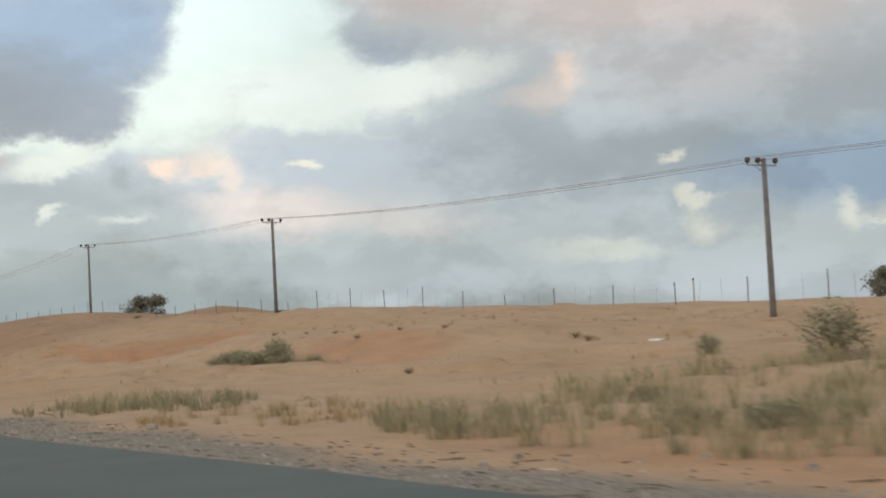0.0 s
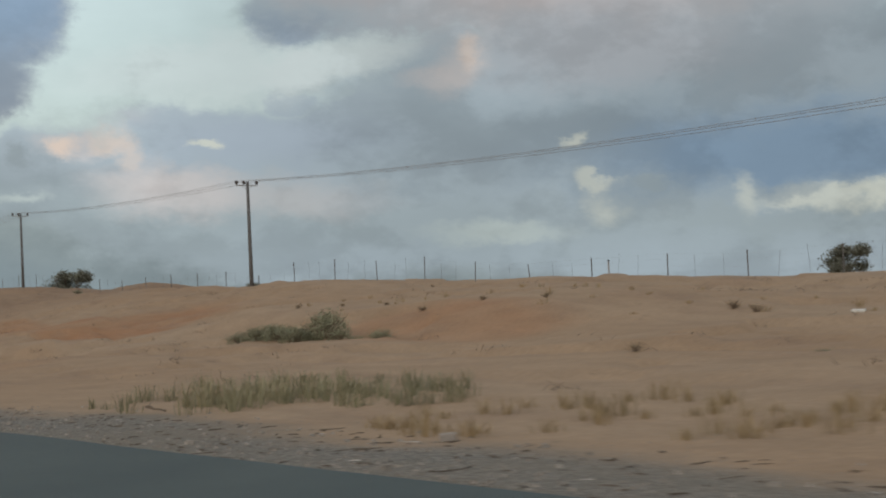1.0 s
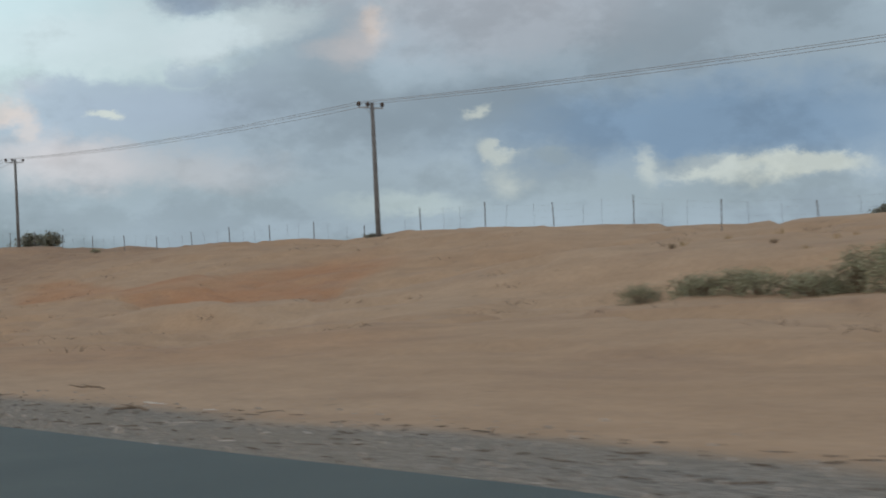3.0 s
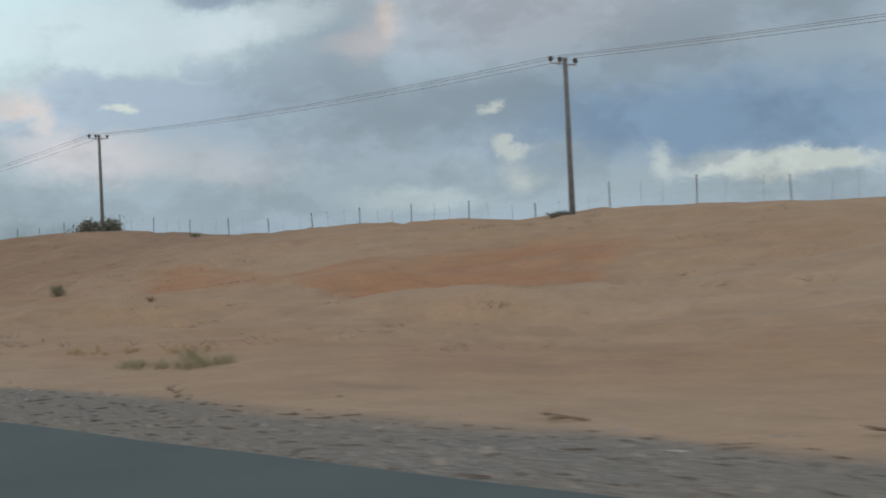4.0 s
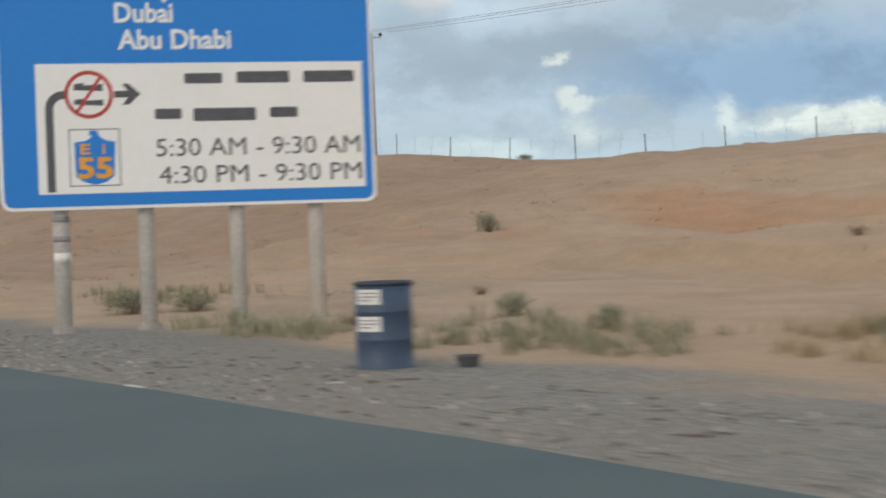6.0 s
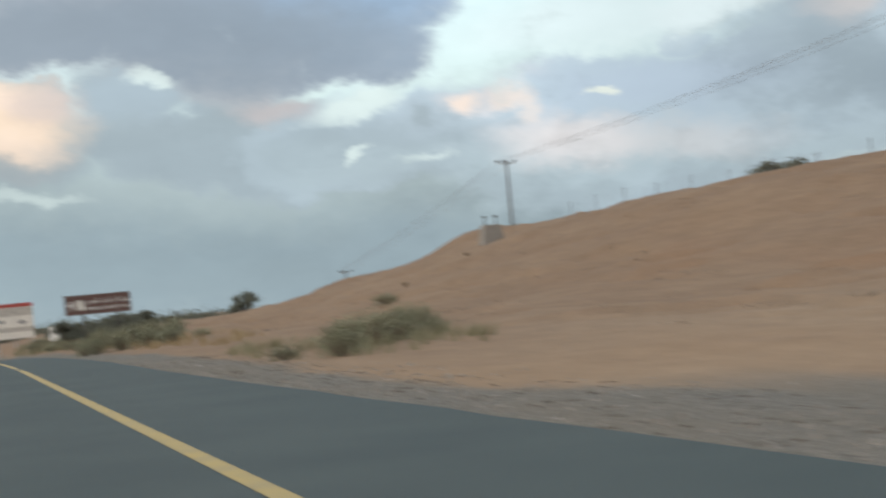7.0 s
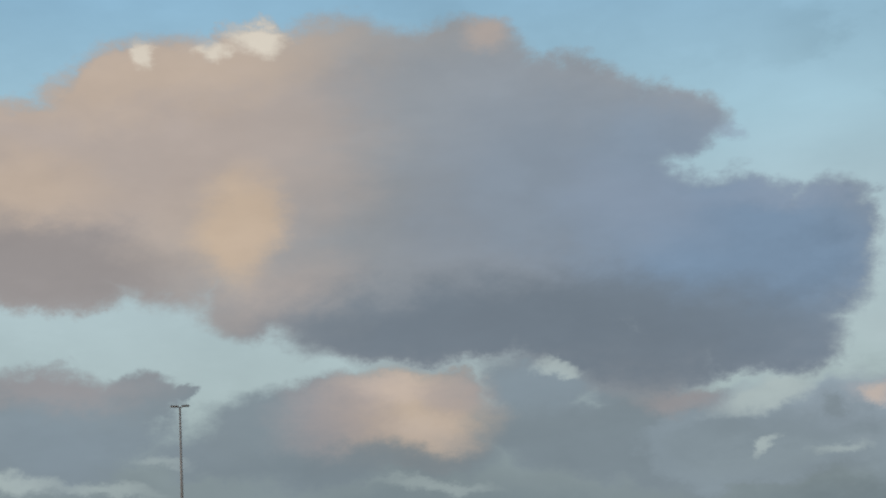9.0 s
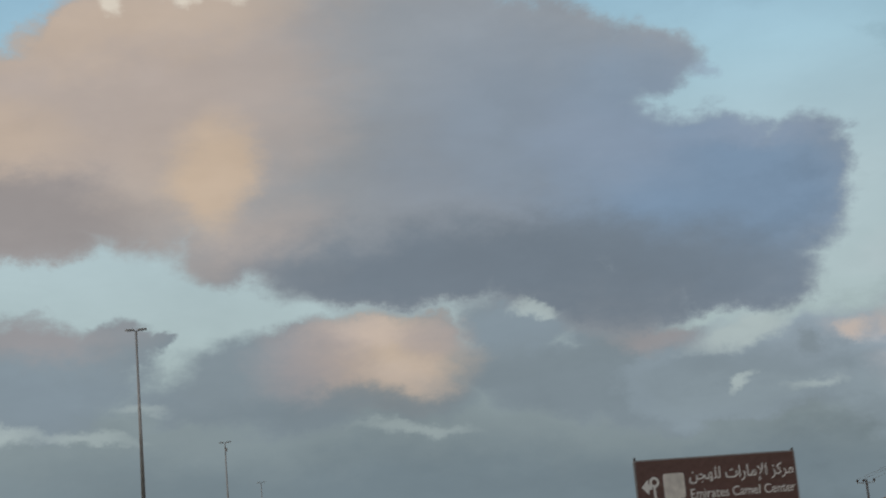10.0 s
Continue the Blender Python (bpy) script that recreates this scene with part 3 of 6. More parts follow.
def lathe(bm, profile, sides=24, m=Matrix.Identity(4)):
    """A turned body from (radius, height) pairs."""
    rings = []
    for r, z in profile:
        rings.append([bm.verts.new(m @ Vector((r * math.cos(2 * math.pi * i / sides), r * math.sin(2 * math.pi * i / sides), z))) for i in range(sides)])
    for lo, hi in zip(rings, rings[1:]):
        for i in range(sides):
            bm.faces.new((lo[i], lo[(i + 1) % sides], hi[(i + 1) % sides], hi[i]))
    bm.faces.new(rings[0][::-1])
    bm.faces.new(rings[-1])
    return bm


def slab(bm, outline, z0, z1):
    """A plate with that outline, from z0 to z1."""
    lo = [bm.verts.new((x, y, z0)) for x, y in outline]
    hi = [bm.verts.new((x, y, z1)) for x, y in outline]
    bm.faces.new(lo[::-1])
    bm.faces.new(hi)
    n = len(outline)
    for i in range(n):
        bm.faces.new((lo[i], lo[(i + 1) % n], hi[(i + 1) % n], hi[i]))
    return bm


def rounded(x0, x1, y0, y1, r, steps=5):
    pts = []
    for cx, cy, a0 in ((x1 - r, y1 - r, 0), (x0 + r, y1 - r, 90), (x0 + r, y0 + r, 180), (x1 - r, y0 + r, 270)):
        for i in range(steps + 1):
            a = radians(a0 + 90 * i / steps)
            pts.append((cx + r * math.cos(a), cy + r * math.sin(a)))
    return pts


def lettering(name, body, x0, x1, base, cap, depth, mat, parent, bold=0.0):
    """Raised letters whose capitals stand cap high on the line y = base, fitted between x0 and x1."""
    curve = bpy.data.curves.new(name, "FONT")
    curve.body, curve.extrude, curve.offset = body, 0.002, bold
    curve.resolution_u = 3
    ob = bpy.data.objects.new(name, curve)
    scene.collection.objects.link(ob)
    bpy.context.view_layer.update()
    me = bpy.data.meshes.new_from_object(ob.evaluated_get(bpy.context.evaluated_depsgraph_get()))
    bpy.data.objects.remove(ob)
    xs = [v.co.x for v in me.vertices]
    left, wide = min(xs), max(xs) - min(xs)
    size = cap / 0.69
    for v in me.vertices:
        v.co = ((v.co.x - left) * (x1 - x0) / wide + x0, v.co.y * size + base, depth + v.co.z)
    # each letter becomes a piece of its own: outlines that overlap along the line belong together
    root = list(range(len(me.vertices)))

    def find(i):
        while root[i] != i:
            root[i] = root[root[i]]
            i = root[i]
        return i

    for e in me.edges:
        a, b = (find(i) for i in e.vertices)
        root[a] = b
    spans = {}
    for v in me.vertices:
        k = find(v.index)
        lo, hi = spans.get(k, (9e9, -9e9))
        spans[k] = (min(lo, v.co.x), max(hi, v.co.x))
    glyphs, reach = [], -9e9
    for k, (lo, hi) in sorted(spans.items(), key=lambda item: item[1]):
        if lo > reach - 0.3 * (hi - lo):
            glyphs.append(set())
        glyphs[-1].add(k)
        reach = max(reach, hi)
    for keys in glyphs:
        faces = [[i for i in p.vertices] for p in me.polygons if find(p.vertices[0]) in keys]
        used = sorted({i for f in faces for i in f})
        if not used:
            continue
        index = {old: i for i, old in enumerate(used)}
        piece = bpy.data.meshes.new("letter")
        piece.from_pydata([me.vertices[i].co[:] for i in used], [], [[index[i] for i in f] for f in faces])
        piece.materials.append(mat)
        out = new("letter", piece)
        out.parent = parent
    bpy.data.meshes.remove(me)


# ---- the ground ----
RIDGE_Y = [-60, 0, 46, 63, 80, 100, 108, 114, 120, 128, 135, 142, 154, 162, 175, 184, 215, 227, 235, 243, 252, 265, 280, 300, 330, 420]
RIDGE_Z = [0.5, 0.9, 1.65, 2.35, 3.0, 3.75, 4.05, 3.8, 4.2, 4.5, 4.5, 4.45, 5.05, 5.75, 6.2, 6.35, 6.4, 6.65, 6.2, 5.0, 3.5, 2.3, 1.6, 1.0, 0.5, 0.2]
# how far the dune behind the crest stands above the plain
HILL = 2.3
# scooped slip faces: x, y, half length along x and y, depth
HOLLOWS = [(32.5, 97, 5.5, 8.5, 0.9), (32, 118, 5, 8, 0.6), (27, 127, 4, 7, 0.12), (33, 83, 6, 6, 0.35), (30, 146, 5, 9, 0.5), (35, 160, 6, 8, 0.5), (24, 50, 5, 7, 0.2), (37, 226, 10, 15, 1.3), (35, 241, 3.5, 4, -0.5), (45.5, 235, 3, 6, -0.65)]


def blend(a, b, x):
    u = min(max((x - a) / (b - a), 0), 1)
    return u * u * (3 - 2 * u)


def scoop(x, y):
    return sum(d * math.exp(-((x - hx) / rx) ** 2 - ((y - hy) / ry) ** 2) for hx, hy, rx, ry, d in HOLLOWS)


def slump_lip(y):
    """The foot of the bare slip face in the middle of the dune."""
    return 24.5 + 0.245 * (y - 85.5) + 0.35 * noise.noise((y / 2.3, 4.4, 0))


def bare_sand(x, y):
    """How freshly the sand has slid: orange where wind and rain have cut the crust away."""
    if not 8 < x < 44 or not 0 < y < 200:
        return 0.0
    bell = math.exp(-((y - 99) / 9.5) ** 2)
    d = x - slump_lip(y)
    out = blend(-0.2, 1.0, d + 0.9 * noise.noise((x / 1.9, y / 2.8, 3.3))) * (1 - blend(9.5 * bell, 14.5 * bell + 0.1, d)) * blend(0.05, 0.3, bell)
    for cx, cy, rx, ry, lean, most in ((33.2, 119.5, 2.4, 7.5, 0.12, 1.0), (29.6, 108, 1.3, 3.2, 0, 0.6), (26.8, 55, 2.4, 7, 0, 0.75), (35, 147, 2.6, 9, 0, 0.6), (29.0, 161, 3, 6, 0.4, 0.6), (10.8, 8, 2.6, 11, 0, 0.6), (14, 84, 2.5, 5, 0, 0.3), (15, 70, 3.5, 8, 0, 0.25)):
        u = ((x - cx - lean * (y - cy)) / rx) ** 2 + ((y - cy) / ry) ** 2
        out = max(out, most * (1 - blend(0.35, 1.3, u)))
    scarp = abs(x - 28.9 - 0.9 * noise.noise((y / 6, 1.9, 0)))
    out = max(out, 0.65 * (1 - blend(0.3, 1.5, scarp)) * blend(121, 128, y) * (1 - blend(150, 160, y)))
    return out


def ledge(x, y):
    """Ragged low steps where the crust has broken away."""
    n = noise.noise((x / 4.6, y / 8.5, 6.6)) + 0.35 * noise.noise((x / 1.4, y / 2.2, 2.4))
    return 0.20 * blend(0.02, 0.065, n) + 0.14 * blend(-0.30, -0.26, n) - 0.21


def ground_z(x, y):
    e = road_edge(y)
    if x < e + 0.1:
        return dip(y) + (-0.07 if x > -13.5 else -0.07 - 0.25 * blend(-13.5, -18, x))
    top = float(np.interp(y, RIDGE_Y, RIDGE_Z))
    apron = min(0.5, top * 0.4)
    u = min(max((x - 21) / 26, 0), 1)
    z = -0.05 + (apron + 0.05) * blend(8.5, 24, x) * 0.9
    z += (top - apron * 0.9) * (0.45 * u + 0.55 * u * u * (3 - 2 * u))
    wild = blend(9, 26, x)
    bank = blend(e + 0.3, e + 4.5, x)
    z += (dip(y) * (1 - bank) + bank_fall(y) * bank) * (1 - blend(14, 34, x))
    z -= scoop(x, y)
    z += wild * (0.30 * noise.noise((x / 9, y / 13, 3.1)) + 0.09 * noise.noise((x / 3.1, y / 4.2, 8.2)))
    z += blend(8, 12, x) * (0.035 * noise.noise((x / 1.3, y / 1.7, 1.7)) + 0.05 * noise.noise((x / 3.5, y / 5, 5.5)))
    # a steeper bank with a level top behind the long clump of bushes
    z += 0.8 * blend(25.2, 29.2, x) * (1 - blend(31, 45, x)) * blend(42, 54, y) * (1 - blend(72, 84, y))
    if 13 < x < 56 and -8 < y < 262:
        z += ledge(x, y) * blend(13, 18, x) * (1 - blend(50, 56, x))
        hump = noise.noise((x / 2.6, y / 3.4, 4.1))
        z += 0.16 * max(hump, 0) * blend(42, 45, x) * (1 - blend(49, 53, x))
        lip = x - slump_lip(y)
        if -3 < lip < 3 and 80 < y < 112:
            z += 0.22 * (1 - blend(0, 3, abs(lip))) * blend(-0.6, 0.2, -lip) * blend(80, 86, y) * (1 - blend(104, 112, y))
    if x > 56:
        z += HILL * math.exp(-((x - 87) / 9) ** 2 - ((y - 228) / 13) ** 2)
    if x > 47:
        z -= 1.3 * blend(95, 150, x) * (1 - blend(300, 500, x))
        z -= (x - 47) * 0.022 * blend(47, 60, x) * min(1, 60 / max(x, 1))
        z -= max(z - 0.4, 0) * blend(120, 400, x)
    # a worn step where the foot of the dune has slumped
    if 70 < y < 150:
        z -= 0.26 * blend(23.9, 22.9, x) * blend(16, 21, x) * blend(70, 78, y) * blend(150, 138, y)
    return z


def steps(*runs):
    out = []
    for a, b, d in runs:
        n = max(1, round((b - a) / d))
        out += [a + (b - a) * i / n for i in range(n)]
    return out + [runs[-1][1]]


def build_ground():
    xs = steps((-2400, -100, 230), (-100, -16, 12), (-16, 4, 5), (4, 36, 0.32), (36, 56, 0.5), (56, 110, 4), (110, 400, 24), (400, 2400, 250))
    ys = steps((-1200, -60, 190), (-60, -8, 4), (-8, 150, 0.5), (150, 260, 1.0), (260, 340, 4), (340, 700, 30), (700, 4200, 350))
    verts = [(x, y, ground_z(x, y)) for y in ys for x in xs]
    n = len(xs)
    faces = [(j * n + i, j * n + i + 1, (j + 1) * n + i + 1, (j + 1) * n + i) for j in range(len(ys) - 1) for i in range(n - 1)]
    me = bpy.data.meshes.new("ground")
    me.from_pydata(verts, [], faces)
    me.polygons.foreach_set("use_smooth", [True] * len(faces))
    fresh = me.attributes.new("fresh_sand", "FLOAT", "POINT")
    fresh.data.foreach_set("value", [bare_sand(x, y) for x, y, _ in verts])
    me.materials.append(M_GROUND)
    return tagged(new("ground", me), "pale orange desert sand rising into a low dune with a grey gravel verge", "ground", kind="structure")


build_ground()


def strip(bm, x0, x1):
    """A painted line that follows the road's fall."""
    last = None
    for y in steps((-1200, 140, 170), (140, 400, 10), (400, 4200, 100)):
        row = [bm.verts.new((x, y, dip(y) + 0.005)) for x in (x0, x1)]
        if last:
            bm.faces.new((last[0], last[1], row[1], row[0]))
        last = row


def build_road():
    bm = bmesh.new()
    ys = steps((-1200, -20, 60), (-20, 160, 1.5), (160, 400, 10), (400, 4200, 100))
    rows = []
    for y in ys:
        wander = 0.10 * noise.noise((y * 0.35, 0.3, 0)) + 0.04 * noise.noise((y * 1.7, 7.3, 0))
        e = road_edge(y) + wander
        rows.append([bm.verts.new((x, y, z + dip(y))) for x, z in ((-13.4, -0.3), (-13.3, 0.0), (-2, 0.0), (e - 0.06, 0.0), (e, -0.02), (e + 0.02, -0.3))])
    for a, b in zip(rows, rows[1:]):
        for i in range(5):
            bm.faces.new((a[i], a[i + 1], b[i + 1], b[i]))
    tagged(new("road", as_mesh("road", bm, M_ASPHALT)), "dark grey asphalt carriageway with a ragged outer edge", "road", kind="structure")
    bm = bmesh.new()
    strip(bm, 1.92, 2.10)
    tagged(new("edge_line", as_mesh("edge_line", bm, M_YELLOW)), "solid yellow edge line painted on the asphalt", "road marking", kind="structure")
    bm = bmesh.new()
    strip(bm, -13.0, -12.85)
    tagged(new("median_line", as_mesh("median_line", bm, M_YELLOW)), "solid yellow line along the median side of the asphalt", "road marking", kind="structure")
    bm = bmesh.new()
    box(bm, -0.075, 0.075, 0, 2.6, 0.002, 0.005)
    dash_mesh = as_mesh("lane_dash", bm, M_WHITE_LINE)
    for lane in (-2.1, -5.75, -9.4):
        for i in range(-18, 46):
            d = new("lane_dash", dash_mesh)
            d.location = (lane, 84 + 6.25 * i, dip(85.3 + 6.25 * i) + 0.004)
            tagged(d, "short white lane dash painted on the asphalt", "road marking", "lane dashes", "structure")


build_road()


# ---- power line ----
def build_pole():
    ob = thing("utility_pole", Matrix.Identity(4), "slim weathered grey utility pole with a steel crossarm on the dune", "utility pole", "poles of the power line")
    bm = bmesh.new()
    rod(bm, (0, 0, -9), (0, 0, 0.02), 0.155, 0.10, 12)
    part("shaft", bm, M_TIMBER, ob, smooth=True)
    bm = bmesh.new()
    box(bm, -0.84, 0.84, 0.10, 0.16, -0.265, -0.205, 0.008)
    part("crossarm", bm, M_STEEL, ob)
    for side in (-1, 1):
        bm = bmesh.new()
        rod(bm, (side * 0.4, 0.13, -0.25), (0, 0.11, -0.52), 0.014, 0.014, 6)
        part("brace", bm, M_STEEL, ob)
    for x in (-0.78, -0.2, 0.78):
        bm = bmesh.new()
        z = -0.20
        lathe(bm, [(0.02, z), (0.02, z + 0.05), (0.07, z + 0.06), (0.11, z + 0.10), (0.118, z + 0.14), (0.10, z + 0.165), (0.118, z + 0.19), (0.10, z + 0.24), (0.05, z + 0.28), (0.02, z + 0.285)], 14, Matrix.Translation((x, 0.13, 0)))
        part("insulator", bm, M_INSULATOR, ob, "dark brown ribbed insulator", True)
    return ob


POLES = [(38.3, -13.0, 6.0), (41.9, 47.85, 7.9), (45.75, 107.7, 11.03), (49.05, 167.25, 13.74), (47.0, 227.8, 11.92), (46.6, 286.3, 4.75)]
first_pole = build_pole()
first_pole.matrix_world = pose(*POLES[0], 0, 0, 4)
for at in POLES[1:]:
    copy_thing(first_pole, pose(*at, 0, 0, 4))


def wire_between(a, b, sag, r=0.011):
    curve = bpy.data.curves.new("conductor", "CURVE")
    curve.dimensions, curve.bevel_depth, curve.bevel_resolution = "3D", r, 1
    s = curve.splines.new("POLY")
    s.points.add(24)
    for i in range(25):
        u = i / 24
        p = Vector(a).lerp(Vector(b), u)
        s.points[i].co = (p.x, p.y, p.z - 4 * sag * u * (1 - u), 1)
    curve.materials.append(M_WIRE)
    return tagged(new("power_cable", curve), "thin grey overhead cable strung between utility poles", "cable", "cables of the power line")


for a, b in zip(POLES, POLES[1:]):
    for x, dz in ((-0.78, 0.06), (-0.2, 0.06), (0.78, 0.06)):
        wire_between((a[0] + x, a[1] + 0.1, a[2] + dz), (b[0] + x, b[1] + 0.1, b[2] + dz), 0.42)


# ---- fence along the crest ----
def build_fence_post():
    bm = bmesh.new()
    box(bm, -0.024, 0.024, -0.024, 0.024, -0.9, 1.32, 0.006)
    box(bm, -0.028, 0.028, -0.028, 0.028, 1.32, 1.34, 0.004)
    return as_mesh("post", bm, M_FENCE)


def build_dropper():
    bm = bmesh.new()
    box(bm, -0.004, 0.004, -0.004, 0.004, -0.1, 1.15)
    return as_mesh("dropper", bm, M_FENCE)


def fence_place(y):
    return 50.3 + 0.6 * noise.noise((y / 31, 2.2, 0))


fence = thing("wire_fence", Matrix.Identity(4), "long grey wire fence with thin steel posts along the dune crest", "fence")
post_mesh, dropper_mesh = build_fence_post(), build_dropper()
rng = random.Random(7)
fence_ys = [14.3 + 5.635 * i for i in range(38)]
for i, y in enumerate(fence_ys):
    x = fence_place(y)
    p = new("post", post_mesh)
    p.parent = fence
    p.location = (x, y + rng.uniform(-0.12, 0.12), ground_z(x, y) + rng.uniform(-0.12, 0.12))
    p.rotation_euler = (rng.gauss(0, 0.02), rng.gauss(0, 0.02), rng.uniform(0, 1))
    for k in range(1, 3):
        yy = y + 5.635 * k / 3 + rng.uniform(-0.3, 0.3)
        xx = fence_place(yy)
        d = new("dropper", dropper_mesh)
        d.parent = fence
        d.location = (xx, yy, ground_z(xx, yy) + rng.uniform(0, 0.15))
        d.rotation_euler = (rng.gauss(0, 0.06), rng.gauss(0, 0.06), 0)
for height in (0.3, 0.65, 1.0, 1.27):
    curve = bpy.data.curves.new("strand", "CURVE")
    curve.dimensions, curve.bevel_depth, curve.bevel_resolution = "3D", 0.0013, 0
    s = curve.splines.new("POLY")
    s.points.add(len(fence_ys) - 1)
    for i, y in enumerate(fence_ys):
        s.points[i].co = (fence_place(y), y, ground_z(fence_place(y), y) + height, 1)
    curve.materials.append(M_WIRE)
    strand = new("strand", curve)
    strand.parent = fence


# ---- plants ----
def blade(bm, x, y, z, h, lean, turn, w):
    """A curved grass blade of three joints."""
    cx, cy = math.cos(turn), math.sin(turn)
    px, py = -cy * w, cx * w
    rows = []
    for u, k in ((0, 1), (0.4, 0.85), (0.75, 0.55)):
        off = lean * u * u * h
        rows.append((bm.verts.new((x + cx * off - px * k, y + cy * off - py * k, z + h * u)), bm.verts.new((x + cx * off + px * k, y + cy * off + py * k, z + h * u))))
    tip = bm.verts.new((x + cx * lean * h, y + cy * lean * h, z + h * (1 - 0.25 * lean)))
    for a, b in zip(rows, rows[1:]):
        bm.faces.new((a[0], a[1], b[1], b[0]))
    bm.faces.new((rows[-1][0], rows[-1][1], tip))


def grass_patch(x0, x1, y0, y1, tufts, h, seed, label, mat=None, blades=26, thick=0.006):
    """Uncountable grass: tufts of blades strewn over a stretch of ground."""
    r = random.Random(seed)
    bm = bmesh.new()
    made = 0
    while made < tufts:
        cx, cy = r.uniform(x0, x1), r.uniform(y0, y1)
        ex = ((cx - (x0 + x1) / 2) / (x1 - x0)) ** 2 + ((cy - (y0 + y1) / 2) / (y1 - y0)) ** 2
        if ex > 0.25 or noise.noise((cx / 1.6, cy / 2.2, seed)) < -0.12:
            continue
        made += 1
        hh = h * r.uniform(0.45, 1.1)
        for _ in range(blades):
            a, q = r.uniform(0, 6.28), abs(r.gauss(0, 0.13)) * (0.6 + hh)
            bx, by = cx + q * math.cos(a), cy + q * math.sin(a)
            blade(bm, bx, by, ground_z(bx, by) - 0.02, hh * r.uniform(0.5, 1.0), r.uniform(0.1, 0.75), a + r.gauss(0, 0.6), thick * r.uniform(0.7, 1.5))
    return tagged(new("desert_grass", as_mesh("desert_grass", bm, mat or M_GRASS)), label, "grass", kind="stuff")


def shrub_parts(seed, width, height, leaf_mat, leaves=900, stems=26, leaf=0.035, flat=False):
    """Meshes of a shrub: a fan of bent twigs and the small leaves round their outer halves."""
    r = random.Random(seed)
    wood, green = bmesh.new(), bmesh.new()
    tips = []
    for i in range(stems):
        a = r.uniform(0, 6.283)
        spreadout = r.uniform(0.15, 1.0) ** 0.7
        top = height * r.uniform(0.55, 1.05) * (1 - 0.35 * spreadout * (0.4 if flat else 1))
        end = Vector((math.cos(a) * width / 2 * spreadout, math.sin(a) * width / 2 * spreadout, top))
        mid = Vector((end.x * 0.35 + r.gauss(0, 0.04) * width, end.y * 0.35 + r.gauss(0, 0.04) * width, top * 0.6))
        rod(wood, (end.x * 0.04, end.y * 0.04, -0.1), mid, 0.012 * height + 0.004, 0.008 * height + 0.003, 5)
        rod(wood, mid, end, 0.008 * height + 0.003, 0.003, 4)
        tips.append((mid, end))
    for _ in range(leaves):
        if r.random() < 0.45:
            mid, end = r.choice(tips)
            p = mid.lerp(end, r.uniform(0.05, 1.08)) + Vector((r.gauss(0, 0.06) * width, r.gauss(0, 0.06) * width, r.gauss(0, 0.06) * height))
        else:
            a, rise = r.uniform(0, 6.283), r.random()
            lump = 0.72 + 0.38 * noise.noise((2.2 * math.cos(a), 2.2 * math.sin(a), 2.5 * rise + seed))
            out = math.sqrt(max(1 - rise * rise, 0)) * lump * r.uniform(0.55, 1.0) ** 0.5
            p = Vector((math.cos(a) * width / 2 * out, math.sin(a) * width / 2 * out, rise * height * (0.55 + 0.5 * lump) * r.uniform(0.6, 1.0)))
        p.z = max(p.z, 0.02)
        q = Euler((r.uniform(-1, 1), r.uniform(-1, 1), r.uniform(0, 6.28))).to_matrix()
        s = leaf * r.uniform(0.6, 1.5)
        vs = [green.verts.new(p + q @ Vector(c)) for c in ((-s * 0.35, 0, 0), (0, -s, s * 0.2), (s * 0.35, 0, 0), (0, s, -s * 0.1))]
        green.faces.new(vs)
    return as_mesh("branchwork", wood, M_TWIG), as_mesh("foliage", green, leaf_mat)


def place_shrub(meshes, x, y, scale, turn, label, group=""):
    ob = thing("shrub", pose(x, y, ground_z(x, y) - 0.03, 0, 0, turn) @ Matrix.Diagonal((scale, scale, scale, 1)), label, "shrub", group)
    for name, me in zip(("branchwork", "foliage"), meshes):
        p = new(name, me)
        p.parent = ob
    return ob


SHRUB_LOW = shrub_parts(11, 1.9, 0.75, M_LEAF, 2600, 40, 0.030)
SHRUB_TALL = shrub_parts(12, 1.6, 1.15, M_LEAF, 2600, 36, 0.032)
SHRUB_DRY = shrub_parts(13, 0.9, 0.5, M_STRAW, 500, 40, 0.018)
SHRUB_DARK = shrub_parts(14, 2.4, 1.0, M_LEAF_DARK, 3400, 44, 0.045, True)

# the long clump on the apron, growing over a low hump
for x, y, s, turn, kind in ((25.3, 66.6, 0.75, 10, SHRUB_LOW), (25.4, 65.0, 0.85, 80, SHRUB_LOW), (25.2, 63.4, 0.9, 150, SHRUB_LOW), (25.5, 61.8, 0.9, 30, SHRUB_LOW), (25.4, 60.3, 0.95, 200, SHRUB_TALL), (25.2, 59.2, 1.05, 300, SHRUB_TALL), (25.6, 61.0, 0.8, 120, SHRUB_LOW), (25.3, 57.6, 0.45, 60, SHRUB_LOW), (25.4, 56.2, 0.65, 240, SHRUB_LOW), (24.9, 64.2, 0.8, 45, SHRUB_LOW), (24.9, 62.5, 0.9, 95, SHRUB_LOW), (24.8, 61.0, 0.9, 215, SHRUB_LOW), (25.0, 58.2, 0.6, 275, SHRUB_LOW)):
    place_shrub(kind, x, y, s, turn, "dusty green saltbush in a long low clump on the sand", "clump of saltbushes")
